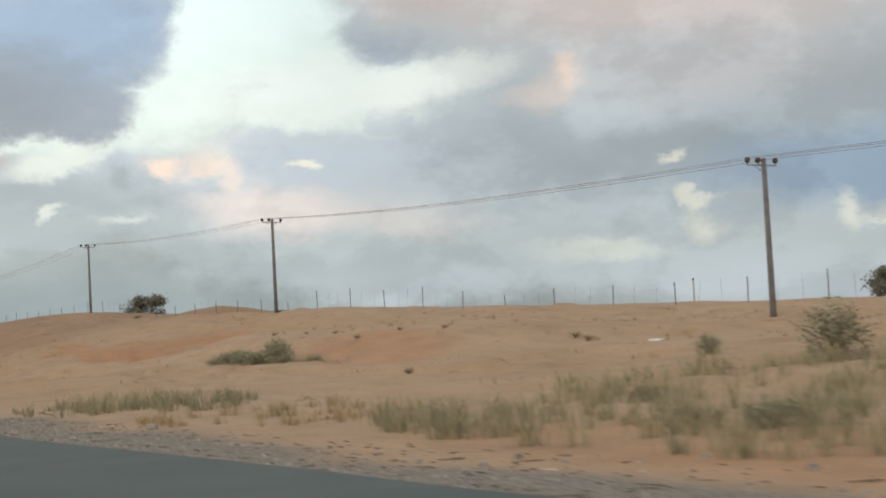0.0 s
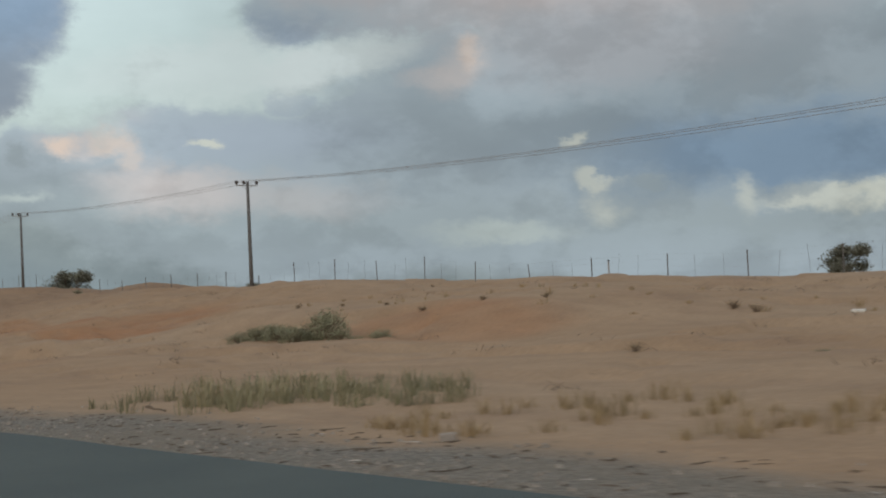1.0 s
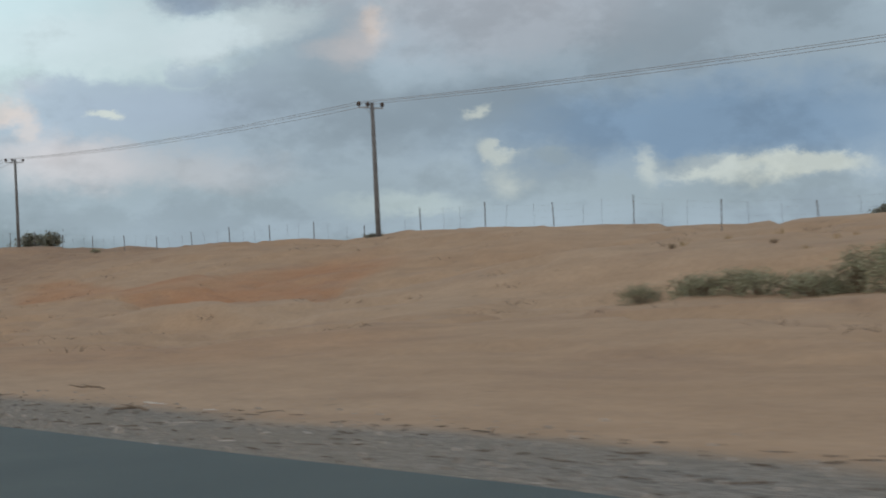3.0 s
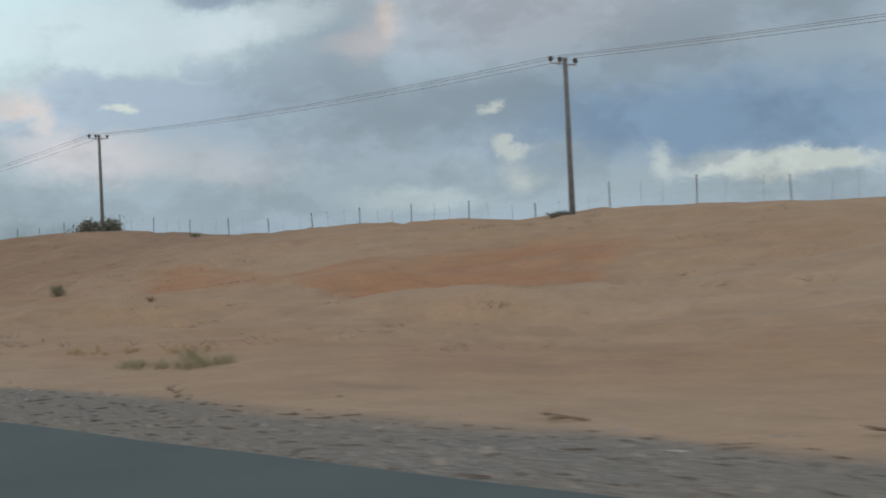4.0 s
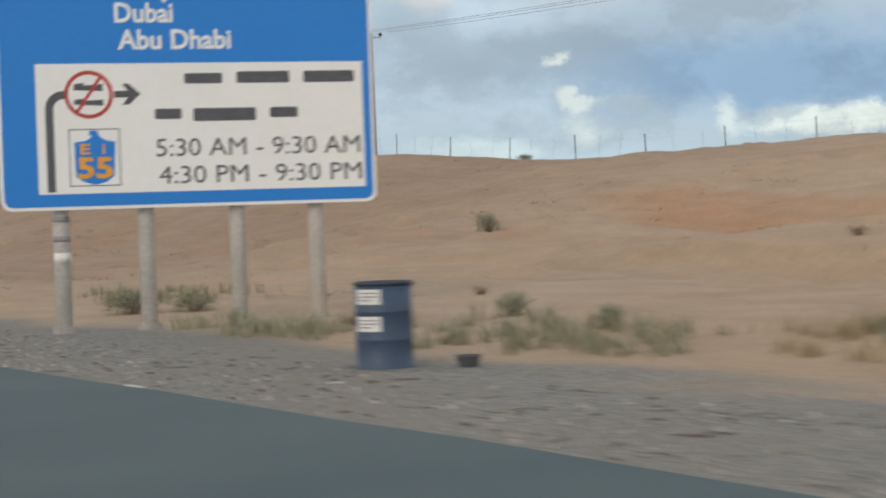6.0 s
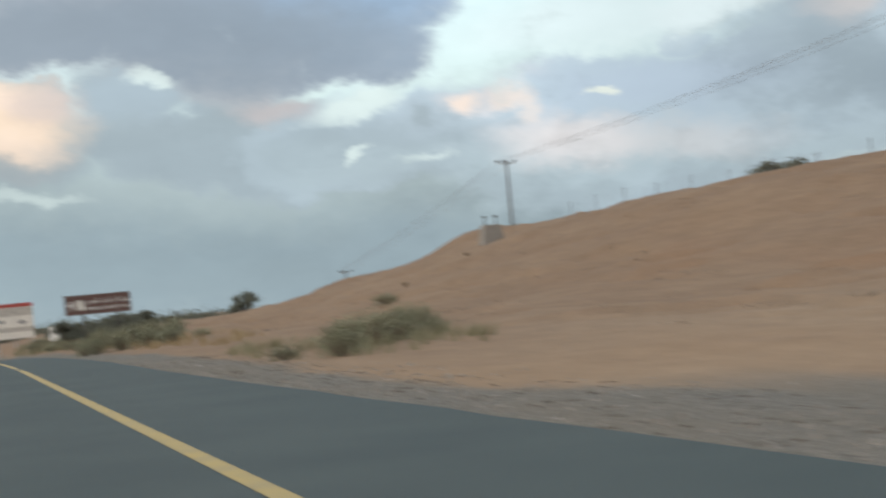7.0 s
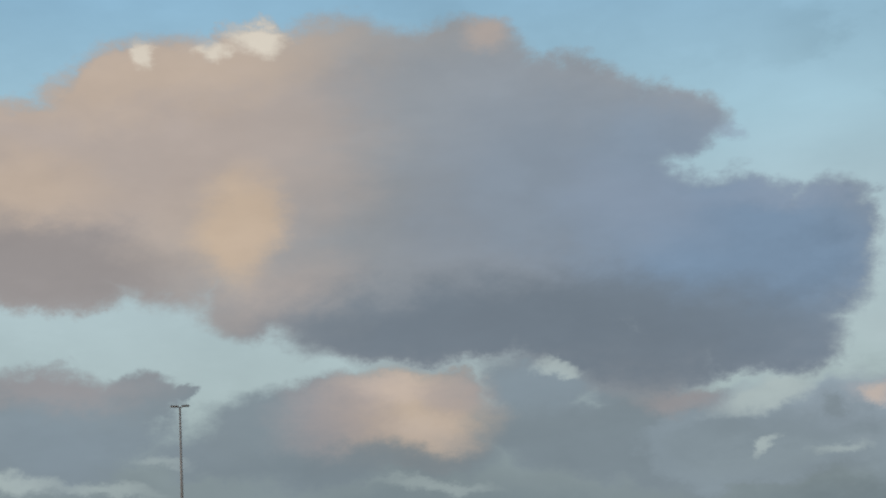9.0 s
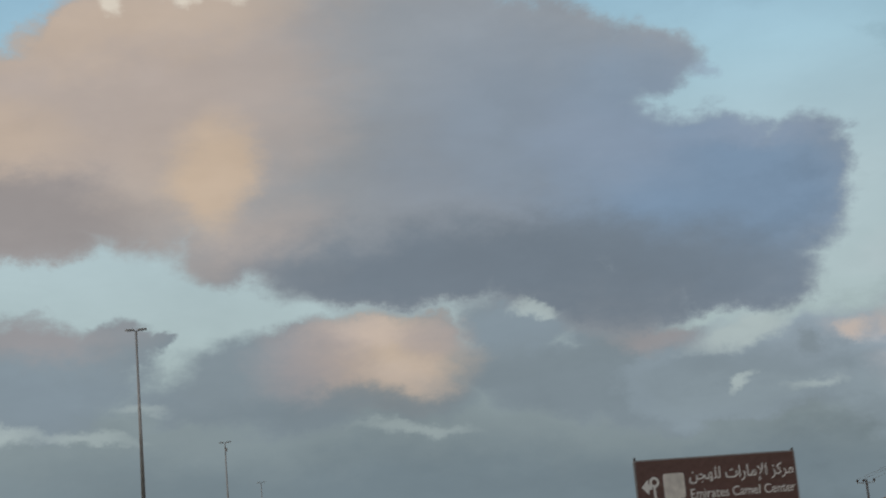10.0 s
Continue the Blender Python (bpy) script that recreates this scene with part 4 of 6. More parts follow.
for x, y, s, turn, kind, label in (
    (30.5, 45.2, 0.75, 20, SHRUB_DRY, "dry brown bush half buried in drifted sand"),
    (30.2, 44.0, 0.7, 130, SHRUB_DRY, "dry brown bush half buried in drifted sand"),
    (18.6, 35.3, 0.55, 10, SHRUB_DRY, "small dry tuft on open sand"),
    (19.6, 31.5, 0.35, 70, SHRUB_LOW, "low grey-green bush on open sand"),
    (29.2, 127.4, 0.72, 40, SHRUB_TALL, "single round dusty bush on the slope of the dune"),
    (12.7, 93.6, 0.55, 120, SHRUB_DRY, "low dry shrub with bare twigs on the sand"),
    (13.4, 94.6, 0.5, 10, SHRUB_DRY, "low dry shrub with bare twigs on the sand"),
    (21.9, 23.2, 1.25, 40, SHRUB_TALL, "dusty green bush standing among roadside grass"),
    (15.4, 20.8, 0.5, 140, SHRUB_LOW, "low dusty bush standing among roadside grass"),
    (12.4, 14.2, 0.6, 200, SHRUB_LOW, "low dusty bush standing among roadside grass"),
    (23.4, 22.0, 1.2, 250, SHRUB_TALL, "dusty green bush standing among roadside grass"),
    (22.3, 27.7, 0.5, 310, SHRUB_TALL, "small upright bush on open sand"),
    (11.1, 113.4, 0.74, 40, SHRUB_LOW, "bushy green shrub behind the posts of the road sign"),
    (12.0, 112.6, 0.62, 140, SHRUB_LOW, "bushy green shrub behind the posts of the road sign"),
    (8.6, 137.4, 0.85, 10, SHRUB_TALL, "dense green roadside bush beside the gravel verge"),
    (9.4, 139.5, 0.95, 70, SHRUB_TALL, "dense green roadside bush beside the gravel verge"),
    (10.4, 141.3, 1.0, 170, SHRUB_TALL, "dense green roadside bush beside the gravel verge"),
    (11.6, 143.2, 0.95, 260, SHRUB_TALL, "dense green roadside bush beside the gravel verge"),
    (9.9, 143.0, 0.8, 330, SHRUB_LOW, "dense green roadside bush beside the gravel verge"),
    (7.5, 138.6, 0.6, 25, SHRUB_LOW, "low green roadside bush beside the gravel verge"),
    (12.8, 146.3, 1.0, 85, SHRUB_TALL, "dense green roadside bush beside the gravel verge"),
    (14.2, 149.2, 0.9, 145, SHRUB_TALL, "dense green roadside bush beside the gravel verge"),
    (13.2, 145.0, 0.8, 205, SHRUB_LOW, "dense green roadside bush beside the gravel verge"),
    (33.5, 201.0, 0.8, 265, SHRUB_DRY, "dry bush below the concrete marker block"),
    (22.5, 183.0, 1.0, 20, SHRUB_LOW, "low green bush on the far slope of the dune"),
    (27.5, 196.0, 0.9, 120, SHRUB_DRY, "dry bush on the far slope of the dune"),
    (15.0, 160.5, 0.7, 60, SHRUB_DRY, "dry bush beside the road"),
    (46.9, 109.6, 0.5, 0, SHRUB_DARK, "dark flat bush on the crest behind a utility pole"),
    (47.2, 110.6, 0.42, 90, SHRUB_DARK, "dark flat bush on the crest behind a utility pole"),
    (49.5, 152.5, 0.6, 30, SHRUB_LOW, "low bush on the dune crest"),
    (49.8, 149.0, 0.5, 130, SHRUB_LOW, "low bush on the dune crest"),
    (49.3, 131.5, 0.5, 230, SHRUB_LOW, "low bush on the dune crest"),
    (7.0, 186.5, 0.95, 20, SHRUB_TALL, "green roadside bush below the brown sign"),
    (8.4, 184.0, 0.8, 80, SHRUB_LOW, "green roadside bush below the brown sign"),
    (9.4, 188.0, 1.15, 140, SHRUB_TALL, "green roadside bush below the brown sign"),
    (10.8, 185.5, 1.0, 200, SHRUB_TALL, "green roadside bush below the brown sign"),
    (11.9, 190.0, 1.25, 250, SHRUB_TALL, "green roadside bush below the brown sign"),
    (12.9, 186.0, 0.8, 300, SHRUB_LOW, "green roadside bush below the brown sign"),
    (8.2, 194.0, 1.1, 10, SHRUB_TALL, "green roadside bush beyond the brown sign"),
    (10.0, 199.0, 1.2, 70, SHRUB_TALL, "green roadside bush beyond the brown sign"),
    (12.5, 203.0, 1.3, 130, SHRUB_TALL, "green roadside bush beyond the brown sign"),
    (14.5, 208.0, 1.3, 190, SHRUB_TALL, "green roadside bush beyond the brown sign"),
    (7.6, 206.0, 1.0, 230, SHRUB_LOW, "green roadside bush beyond the brown sign"),
    (9.8, 180.5, 1.0, 40, SHRUB_LOW, "green roadside bush below the brown sign"),
    (8.0, 189.5, 1.2, 100, SHRUB_TALL, "green roadside bush below the brown sign"),
    (10.6, 192.5, 1.3, 10, SHRUB_TALL, "green roadside bush beyond the brown sign"),
    (6.4, 176.0, 0.95, 20, SHRUB_TALL, "dense green bush in front of the brown sign"),
    (7.6, 176.4, 1.05, 130, SHRUB_TALL, "dense green bush in front of the brown sign"),
    (8.9, 176.8, 1.1, 240, SHRUB_TALL, "dense green bush in front of the brown sign"),
    (10.2, 177.6, 0.95, 300, SHRUB_TALL, "dense green bush in front of the brown sign"),
    (7.2, 222.0, 1.0, 80, SHRUB_LOW, "low green bush on the bank below the hoarding"),
    (8.6, 232.0, 1.2, 150, SHRUB_LOW, "low green bush on the bank below the hoarding"),
    (7.4, 250.0, 1.2, 210, SHRUB_LOW, "low green bush on the bank below the hoarding"),
    (8.8, 268.0, 1.4, 20, SHRUB_LOW, "low green bush on the bank below the hoarding"),
    (11.2, 105.4, 0.62, 70, SHRUB_DRY, "straggly dry shrub behind the blue drum"),
    (9.9, 105.9, 0.4, 20, SHRUB_LOW, "small green tuft between the posts of the road sign"),
    (13.0, 103.9, 0.42, 160, SHRUB_TALL, "small upright green bush on the sand"),
    (12.3, 100.9, 0.36, 220, SHRUB_TALL, "small upright green bush on the sand"),
    (11.8, 94.6, 0.34, 310, SHRUB_TALL, "small leaning green bush on open sand"),
    (29.4, 69.6, 0.5, 15, SHRUB_DRY, "small dry bush on the lip of the bank"),
    (28.4, 58.4, 0.55, 75, SHRUB_DRY, "small dry bush on the lip of the bank"),
    (29.0, 61.8, 0.4, 135, SHRUB_DRY, "small dry bush on the lip of the bank"),
    (28.8, 55.2, 0.45, 195, SHRUB_DRY, "small dry bush on the lip of the bank"),
    (29.6, 66.2, 0.4, 255, SHRUB_DRY, "small dry bush on the lip of the bank"),
    (29.3, 52.4, 0.5, 305, SHRUB_DRY, "small dry bush on the lip of the bank"),
    (25.1, 108.2, 0.7, 45, SHRUB_DRY, "low dry bush at the foot of the dune"),
    (16.0, 111.5, 0.5, 95, SHRUB_DRY, "dark dry bush on open sand"),
    (15.1, 107.7, 0.5, 175, SHRUB_DRY, "dark dry bush on open sand"),
    (5.8, 175.2, 0.8, 210, SHRUB_TALL, "dense green bush in front of the brown sign"),
    (48.0, 88.5, 0.45, 230, SHRUB_DRY, "small dry bush on the dune crest"),
    (50.0, 66.0, 0.5, 30, SHRUB_DRY, "small dry bush on the dune crest"),
):
    place_shrub(kind, x, y, s, turn, label)

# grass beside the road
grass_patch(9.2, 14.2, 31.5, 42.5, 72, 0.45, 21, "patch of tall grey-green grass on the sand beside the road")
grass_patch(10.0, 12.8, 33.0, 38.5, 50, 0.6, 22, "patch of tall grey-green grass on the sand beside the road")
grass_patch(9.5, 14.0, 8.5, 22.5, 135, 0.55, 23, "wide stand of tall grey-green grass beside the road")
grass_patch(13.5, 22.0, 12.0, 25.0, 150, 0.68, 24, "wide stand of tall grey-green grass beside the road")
grass_patch(9.0, 13.5, 23.0, 31.0, 55, 0.35, 25, "thin dry grass on the sand beside the road", M_STRAW)
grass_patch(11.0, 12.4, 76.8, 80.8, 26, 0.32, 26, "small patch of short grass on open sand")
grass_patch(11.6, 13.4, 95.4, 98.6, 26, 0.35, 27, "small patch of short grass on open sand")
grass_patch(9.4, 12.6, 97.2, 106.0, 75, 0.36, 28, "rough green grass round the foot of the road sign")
grass_patch(10.6, 14.0, 92.5, 98.5, 50, 0.36, 29, "thin dry grass on the sand", M_STRAW)
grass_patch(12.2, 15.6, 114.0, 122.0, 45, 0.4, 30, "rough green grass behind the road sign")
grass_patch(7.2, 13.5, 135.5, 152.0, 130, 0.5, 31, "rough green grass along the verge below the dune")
grass_patch(28.0, 38.0, 30.0, 80.0, 70, 0.28, 32, "scattered dry tufts on the dune", M_STRAW)
grass_patch(7.0, 14.0, 160.0, 215.0, 200, 0.5, 33, "dry grass along the verge below the dune", M_STRAW)
grass_patch(6.2, 11.0, 212.0, 300.0, 240, 0.75, 35, "rough grass on the bank below the hoarding", blades=18, thick=0.012)
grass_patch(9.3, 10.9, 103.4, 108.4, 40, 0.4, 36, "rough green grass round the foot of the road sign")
grass_patch(12.2, 14.0, 80.0, 86.5, 16, 0.22, 34, "thin short grass on open sand", M_STRAW)


# ---- trees ----
def tree_meshes(seed, height, crown_w, leaf_mat, leaves=5200, leaf=0.12, flat=0.6):
    r = random.Random(seed)
    wood, green = bmesh.new(), bmesh.new()
    fork = Vector((r.gauss(0, 0.1), r.gauss(0, 0.1), height * 0.16))
    rod(wood, (0, 0, -0.3), fork, 0.06 * height * 0.5, 0.022 * height, 8)
    clumps = []
    for i in range(11):
        a = 6.283 * i / 11 + r.uniform(-0.3, 0.3)
        reach = crown_w / 2 * r.uniform(0.35, 0.9)
        end = Vector((math.cos(a) * reach, math.sin(a) * reach, height * r.uniform(0.3, 0.92) - 0.1 * reach * flat))
        knee = fork.lerp(end, 0.5) + Vector((0, 0, 0.06 * height))
        rod(wood, fork, knee, 0.018 * height, 0.011 * height, 6)
        rod(wood, knee, end, 0.011 * height, 0.004 * height, 5)
        clumps.append((end, crown_w * r.uniform(0.12, 0.2)))
        clumps.append((knee.lerp(end, 0.5) + Vector((r.gauss(0, 0.3), r.gauss(0, 0.3), 0.1 * height)), crown_w * r.uniform(0.1, 0.17)))
    for _ in range(leaves):
        c, rad = r.choice(clumps)
        d = Vector((r.gauss(0, 1), r.gauss(0, 1), r.gauss(0, flat))) * rad * 0.55
        q = Euler((r.uniform(-1.2, 1.2), r.uniform(-1.2, 1.2), r.uniform(0, 6.28))).to_matrix()
        s = leaf * r.uniform(0.6, 1.5)
        vs = [green.verts.new(c + d + q @ Vector(k)) for k in ((-s * 0.4, 0, 0), (0, -s, s * 0.2), (s * 0.4, 0, 0), (0, s, 0))]
        green.faces.new(vs)
    return as_mesh("trunk", wood, M_TRUNK, True), as_mesh("crown", green, leaf_mat)


TREE_ROUND = tree_meshes(51, 5.2, 5.4, M_LEAF_DARK, 6500, 0.16, 0.75)
TREE_PALE = tree_meshes(53, 5.0, 5.6, M_LEAF_FAR, 6000, 0.15, 0.7)
TREE_FLAT = tree_meshes(52, 3.6, 5.6, M_LEAF_DARK, 5200, 0.12, 0.45)


def place_tree(meshes, x, y, scale, turn, label, group="", z=None):
    ob = thing("tree", pose(x, y, ground_z(x, y) - 0.05 if z is None else z, 0, 0, turn) @ Matrix.Diagonal((scale, scale, scale, 1)), label, "tree", group)
    for name, me in zip(("trunk", "crown"), meshes):
        p = new(name, me)
        p.parent = ob
    return ob


place_tree(TREE_ROUND, 77.9, 236.0, 1.15, 20, "dark spreading acacia standing behind the dune crest", "", 4.9)
for x, y, s, turn, kind in ((147.0, 139.0, 0.6, 60, TREE_FLAT), (143.0, 128.0, 0.55, 110, TREE_FLAT), (160.0, 170.0, 0.4, 200, TREE_FLAT)):
    place_tree(kind, x, y, s * 1.15, turn, "dark rounded desert tree on the plain behind the fence", "trees on the plain", ground_z(x, y) - 1.2 * s)
place_tree(TREE_ROUND, 178.0, 176.0, 1.2, 0, "dark round desert tree standing alone on the plain", "", ground_z(178, 176) - 0.3)


# ---- the large direction sign and the drum ----
def build_direction_sign():
    """A cantilevered board on four round posts; its own x runs along the board, y up, z towards the traffic."""
    along = Vector((0.934, -0.358, 0)).normalized()
    face = Vector((along.y, -along.x, 0))
    m = Matrix.Identity(4)
    m.col[0], m.col[1], m.col[2], m.col[3] = (*along, 0), (0, 0, 1, 0), (*face, 0), (7.82, 108.8, 2.07, 1)
    ob = thing("road_sign", m, "large blue and white direction sign on four pale grey posts", "road sign")
    w, h = 4.99, 1.97
    bm = bmesh.new()
    slab(bm, rounded(-0.56, w + 0.17, -0.24, 4.75, 0.16), -0.05, 0.0)
    part("border", bm, M_SIGN_WHITE, ob, "white rim of the board")
    bm = bmesh.new()
    slab(bm, rounded(-0.51, w + 0.12, -0.19, 4.70, 0.13), -0.03, 0.005)
    part("blue_panel", bm, M_SIGN_BLUE, ob, "blue reflective panel")
    bm = bmesh.new()
    slab(bm, [(0, 0), (w, 0), (w, h), (0, h)], 0.0, 0.009)
    part("white_panel", bm, M_SIGN_WHITE, ob, "white inset panel")
    bm = bmesh.new()
    slab(bm, rounded(-0.5, w + 0.1, -0.18, 4.69, 0.13), -0.075, -0.052)
    for v in (0.3, 1.7, 3.1, 4.4):
        box(bm, -0.4, w, v - 0.05, v + 0.05, -0.14, -0.075)
    part("backing", bm, M_SIGN_BACK, ob, "plain aluminium back with stiffening rails")
    for u in (0.30, 1.58, 2.98, 4.22):
        bm = bmesh.new()
        rod(bm, (u, -2.6, -0.26), (u, 4.55, -0.26), 0.125, 0.125, 18)
        post = part("post", bm, M_POST, ob, smooth=True)
        bm = bmesh.new()
        rod(bm, (u, -2.12, -0.26), (u, -2.02, -0.26), 0.19, 0.17, 18)
        part("footing", bm, M_CONCRETE, post, "round concrete footing")
    for v in (-1.05, -0.42, -0.72):
        bm = bmesh.new()
        rod(bm, (0.30, v, -0.26), (0.30, v + (0.16 if v < -1 else 0.09), -0.26), 0.129, 0.129, 18)
        part("sticker", bm, M_LABEL if v < -1 else M_PRINT, ob, "paper sticker wrapped round a post", True)
    d = 0.012
    lettering("lettering", "5:30 AM - 9:30 AM", 1.76, 4.92, 0.54, 0.27, d, M_SIGN_TEXT, ob, 0.0)
    lettering("lettering", "4:30 PM - 9:30 PM", 1.79, 4.93, 0.12, 0.27, d, M_SIGN_TEXT, ob, 0.0)
    # the road's name and its other script, as plain bars
    for u0, u1, v0, v1 in ((1.76, 2.16, 1.06, 1.32), (2.34, 3.30, 1.02, 1.32), (3.52, 3.95, 1.06, 1.32), (4.06, 4.86, 1.60, 1.88), (3.02, 3.84, 1.60, 1.88), (2.22, 2.80, 1.60, 1.86)):
        bm = bmesh.new()
        slab(bm, rounded(u0, u1, v0 + 0.05, v1 - 0.05, 0.03), 0.0085, d)
        part("name_bar", bm, M_SIGN_TEXT, ob)
    for body, u0, u1, v in (("Abu Dhabi", 1.24, 2.95, 2.19), ("Dubai", 1.20, 2.08, 2.60), ("Sharjah", 1.19, 2.40, 3.00)):
        lettering("lettering", body, u0, u1, v, 0.29, 0.008, M_SIGN_WHITE, ob, 0.022)
    for body, u0, u1, v in (("\uFEF2\uFE92\uFEC7 \uFEEE\uFE91\uFE83", 3.58, 4.77, 3.52), ("\uFEF2\uFE91\uFEA9", 4.12, 4.77, 4.0), ("\uFE94\uFED7\uFEAD\uFE8E\uFEB8\uFEDF\uFE8D", 3.5, 4.77, 4.45)):
        lettering("lettering", body, u0, u1, v, 0.25, 0.008, M_SIGN_WHITE, ob, 0.016)
    # turn arrow round a no-entry ring for lorries
    bm = bmesh.new()
    pts = [(0.13, 0.03), (0.25, 0.03), (0.25, 1.28)]
    pts += [(0.41 - 0.16 * math.cos(radians(a)), 1.28 + 0.16 * math.sin(radians(a))) for a in range(15, 91, 15)]
    pts += [(0.46, 1.44), (0.46, 1.56), (0.40, 1.56)]
    pts += [(0.40 - 0.27 * math.sin(radians(a)), 1.29 + 0.27 * math.cos(radians(a))) for a in range(15, 91, 15)]
    slab(bm, pts, 0.0085, d)
    part("route_line", bm, M_SIGN_TEXT, ob)
    bm = bmesh.new()
    slab(bm, [(1.16, 1.45), (1.36, 1.45), (1.28, 1.34), (1.38, 1.34), (1.55, 1.50), (1.38, 1.66), (1.28, 1.66), (1.36, 1.55), (1.16, 1.55)], 0.0085, d)
    part("arrow", bm, M_SIGN_TEXT, ob)
    bm = bmesh.new()
    inner = [bm.verts.new((0.78 + 0.305 * math.cos(a * math.pi / 20), 1.5 + 0.305 * math.sin(a * math.pi / 20), d)) for a in range(40)]
    outer = [bm.verts.new((0.78 + 0.365 * math.cos(a * math.pi / 20), 1.5 + 0.365 * math.sin(a * math.pi / 20), d)) for a in range(40)]
    for i in range(40):
        bm.faces.new((inner[i], outer[i], outer[(i + 1) % 40], inner[(i + 1) % 40]))
    box(bm, -0.31, 0.31, -0.024, 0.024, 0.014, 0.017)
    for v in bm.verts[-8:]:
        q = Matrix.Rotation(radians(56), 3, "Z") @ v.co
        v.co = (q.x + 0.78, q.y + 1.5, q.z)
    part("ban_ring", bm, M_SIGN_RED, ob, "red ring with a slash")
    for v0, k in ((1.55, 1.0), (1.33, 0.85)):
        bm = bmesh.new()
        slab(bm, [(0.56, v0 + 0.02), (0.56, v0 + 0.11 * k), (0.70, v0 + 0.13 * k), (0.72, v0 + 0.09 * k), (0.99, v0 + 0.11 * k), (0.99, v0)], 0.0085, 0.0125)
        part("lorry_mark", bm, M_SIGN_TEXT, ob)
    # route shield
    bm = bmesh.new()
    for u0, u1, v0, v1 in ((0.46, 1.22, 0.11, 0.125), (0.46, 1.22, 0.965, 0.98), (0.46, 0.475, 0.125, 0.965), (1.205, 1.22, 0.125, 0.965)):
        box(bm, u0, u1, v0, v1, 0.0085, d)
    part("shield_frame", bm, M_SIGN_TEXT, ob)
    bm = bmesh.new()
    slab(bm, [(0.84, 0.13), (1.00, 0.17), (1.12, 0.26), (1.15, 0.78), (1.02, 0.80), (0.93, 0.85), (0.88, 0.95), (0.78, 0.96), (0.76, 0.90), (0.80, 0.86), (0.72, 0.80), (0.54, 0.78), (0.55, 0.26), (0.68, 0.17)], 0.0085, d)
    part("route_shield", bm, M_SIGN_BLUE, ob, "blue route shield")
    lettering("lettering", "55", 0.58, 1.10, 0.24, 0.30, 0.0165, M_SIGN_ORANGE, ob, 0.03)
    lettering("lettering", "E", 0.63, 0.77, 0.60, 0.15, 0.0165, M_SIGN_ORANGE, ob, 0.03)
    lettering("lettering", "I", 0.96, 0.99, 0.60, 0.15, 0.0165, M_SIGN_ORANGE, ob, 0.01)
    bm = bmesh.new()
    slab(bm, [(0.36, 3.25), (1.02, 3.25), (1.02, 4.1), (0.36, 4.1)], 0.0055, 0.009)
    part("shield_field", bm, M_SIGN_WHITE, ob, "white field of an upper route shield")
    return ob


build_direction_sign()


def build_drum():
    x, y = 8.08, 99.35
    z = ground_z(x, y)
    ob = thing("oil_drum", pose(x, y, z - 0.01), "dark blue steel drum with two white labels standing on gravel", "drum")
    bm = bmesh.new()
    prof = [(0.27, 0.0), (0.292, 0.0), (0.297, 0.012), (0.292, 0.024), (0.286, 0.03)]
    for zz in (0.30, 0.58):
        prof += [(0.286, zz - 0.025), (0.291, zz - 0.012), (0.293, zz), (0.291, zz + 0.012), (0.286, zz + 0.025)]
    prof += [(0.286, 0.84)]
    lathe(bm, prof, 40)
    part("body", bm, M_BLUE_DRUM, ob, smooth=True)
    bm = bmesh.new()
    lathe(bm, [(0.286, 0.838), (0.296, 0.845), (0.299, 0.86), (0.296, 0.875), (0.286, 0.88), (0.276, 0.875), (0.272, 0.85)], 40)
    part("rim", bm, M_DRUM_TOP, ob, "dark rolled top rim", True)
    turn = math.atan2(-10.0, -8.1) - radians(27)
    for z0, z1 in ((0.655, 0.805), (0.385, 0.535)):
        bm = bmesh.new()
        cols = []
        for i in range(9):
            a = turn + radians(-29 + 58 * i / 8)
            cols.append([bm.verts.new((math.cos(a) * 0.2895, math.sin(a) * 0.2895, v)) for v in (z0, z1)])
        for a, b in zip(cols, cols[1:]):
            bm.faces.new((a[0], b[0], b[1], a[1]))
        label = part("paper_label", bm, M_LABEL, ob, "white paper label")
        for v in (0.035, 0.07, 0.105):
            bm = bmesh.new()
            cols = []
            for i in range(7):
                a = turn + radians(-22 + (44 if v > 0.05 else 30) * i / 6)
                cols.append([bm.verts.new((math.cos(a) * 0.2905, math.sin(a) * 0.2905, z0 + v + k)) for k in (0, 0.014)])
            for a, b in zip(cols, cols[1:]):
                bm.faces.new((a[0], b[0], b[1], a[1]))
            part("print_bar", bm, M_PRINT, label)
    return ob


build_drum()


def build_crate():
    x, y = 8.62, 98.65
    ob = thing("plastic_tub", pose(x, y, ground_z(x, y) - 0.01, 0, 0, 24) @ Matrix.Diagonal((0.8, 0.8, 0.8, 1)), "small open black plastic tub on the gravel beside the drum", "tub")
    bm = bmesh.new()
    lathe(bm, [(0.11, 0.0), (0.15, 0.14), (0.165, 0.145), (0.165, 0.16), (0.145, 0.16), (0.11, 0.03)], 14)
    part("body", bm, M_BLACK, ob)
    bm = bmesh.new()
    rod(bm, (-0.16, 0, 0.15), (-0.10, 0.13, 0.10), 0.006, 0.006, 6)
    rod(bm, (-0.10, 0.13, 0.10), (0.10, 0.13, 0.10), 0.006, 0.006, 6)
    rod(bm, (0.10, 0.13, 0.10), (0.16, 0, 0.15), 0.006, 0.006, 6)
    part("handle", bm, M_DARK_STEEL, ob)


build_crate()


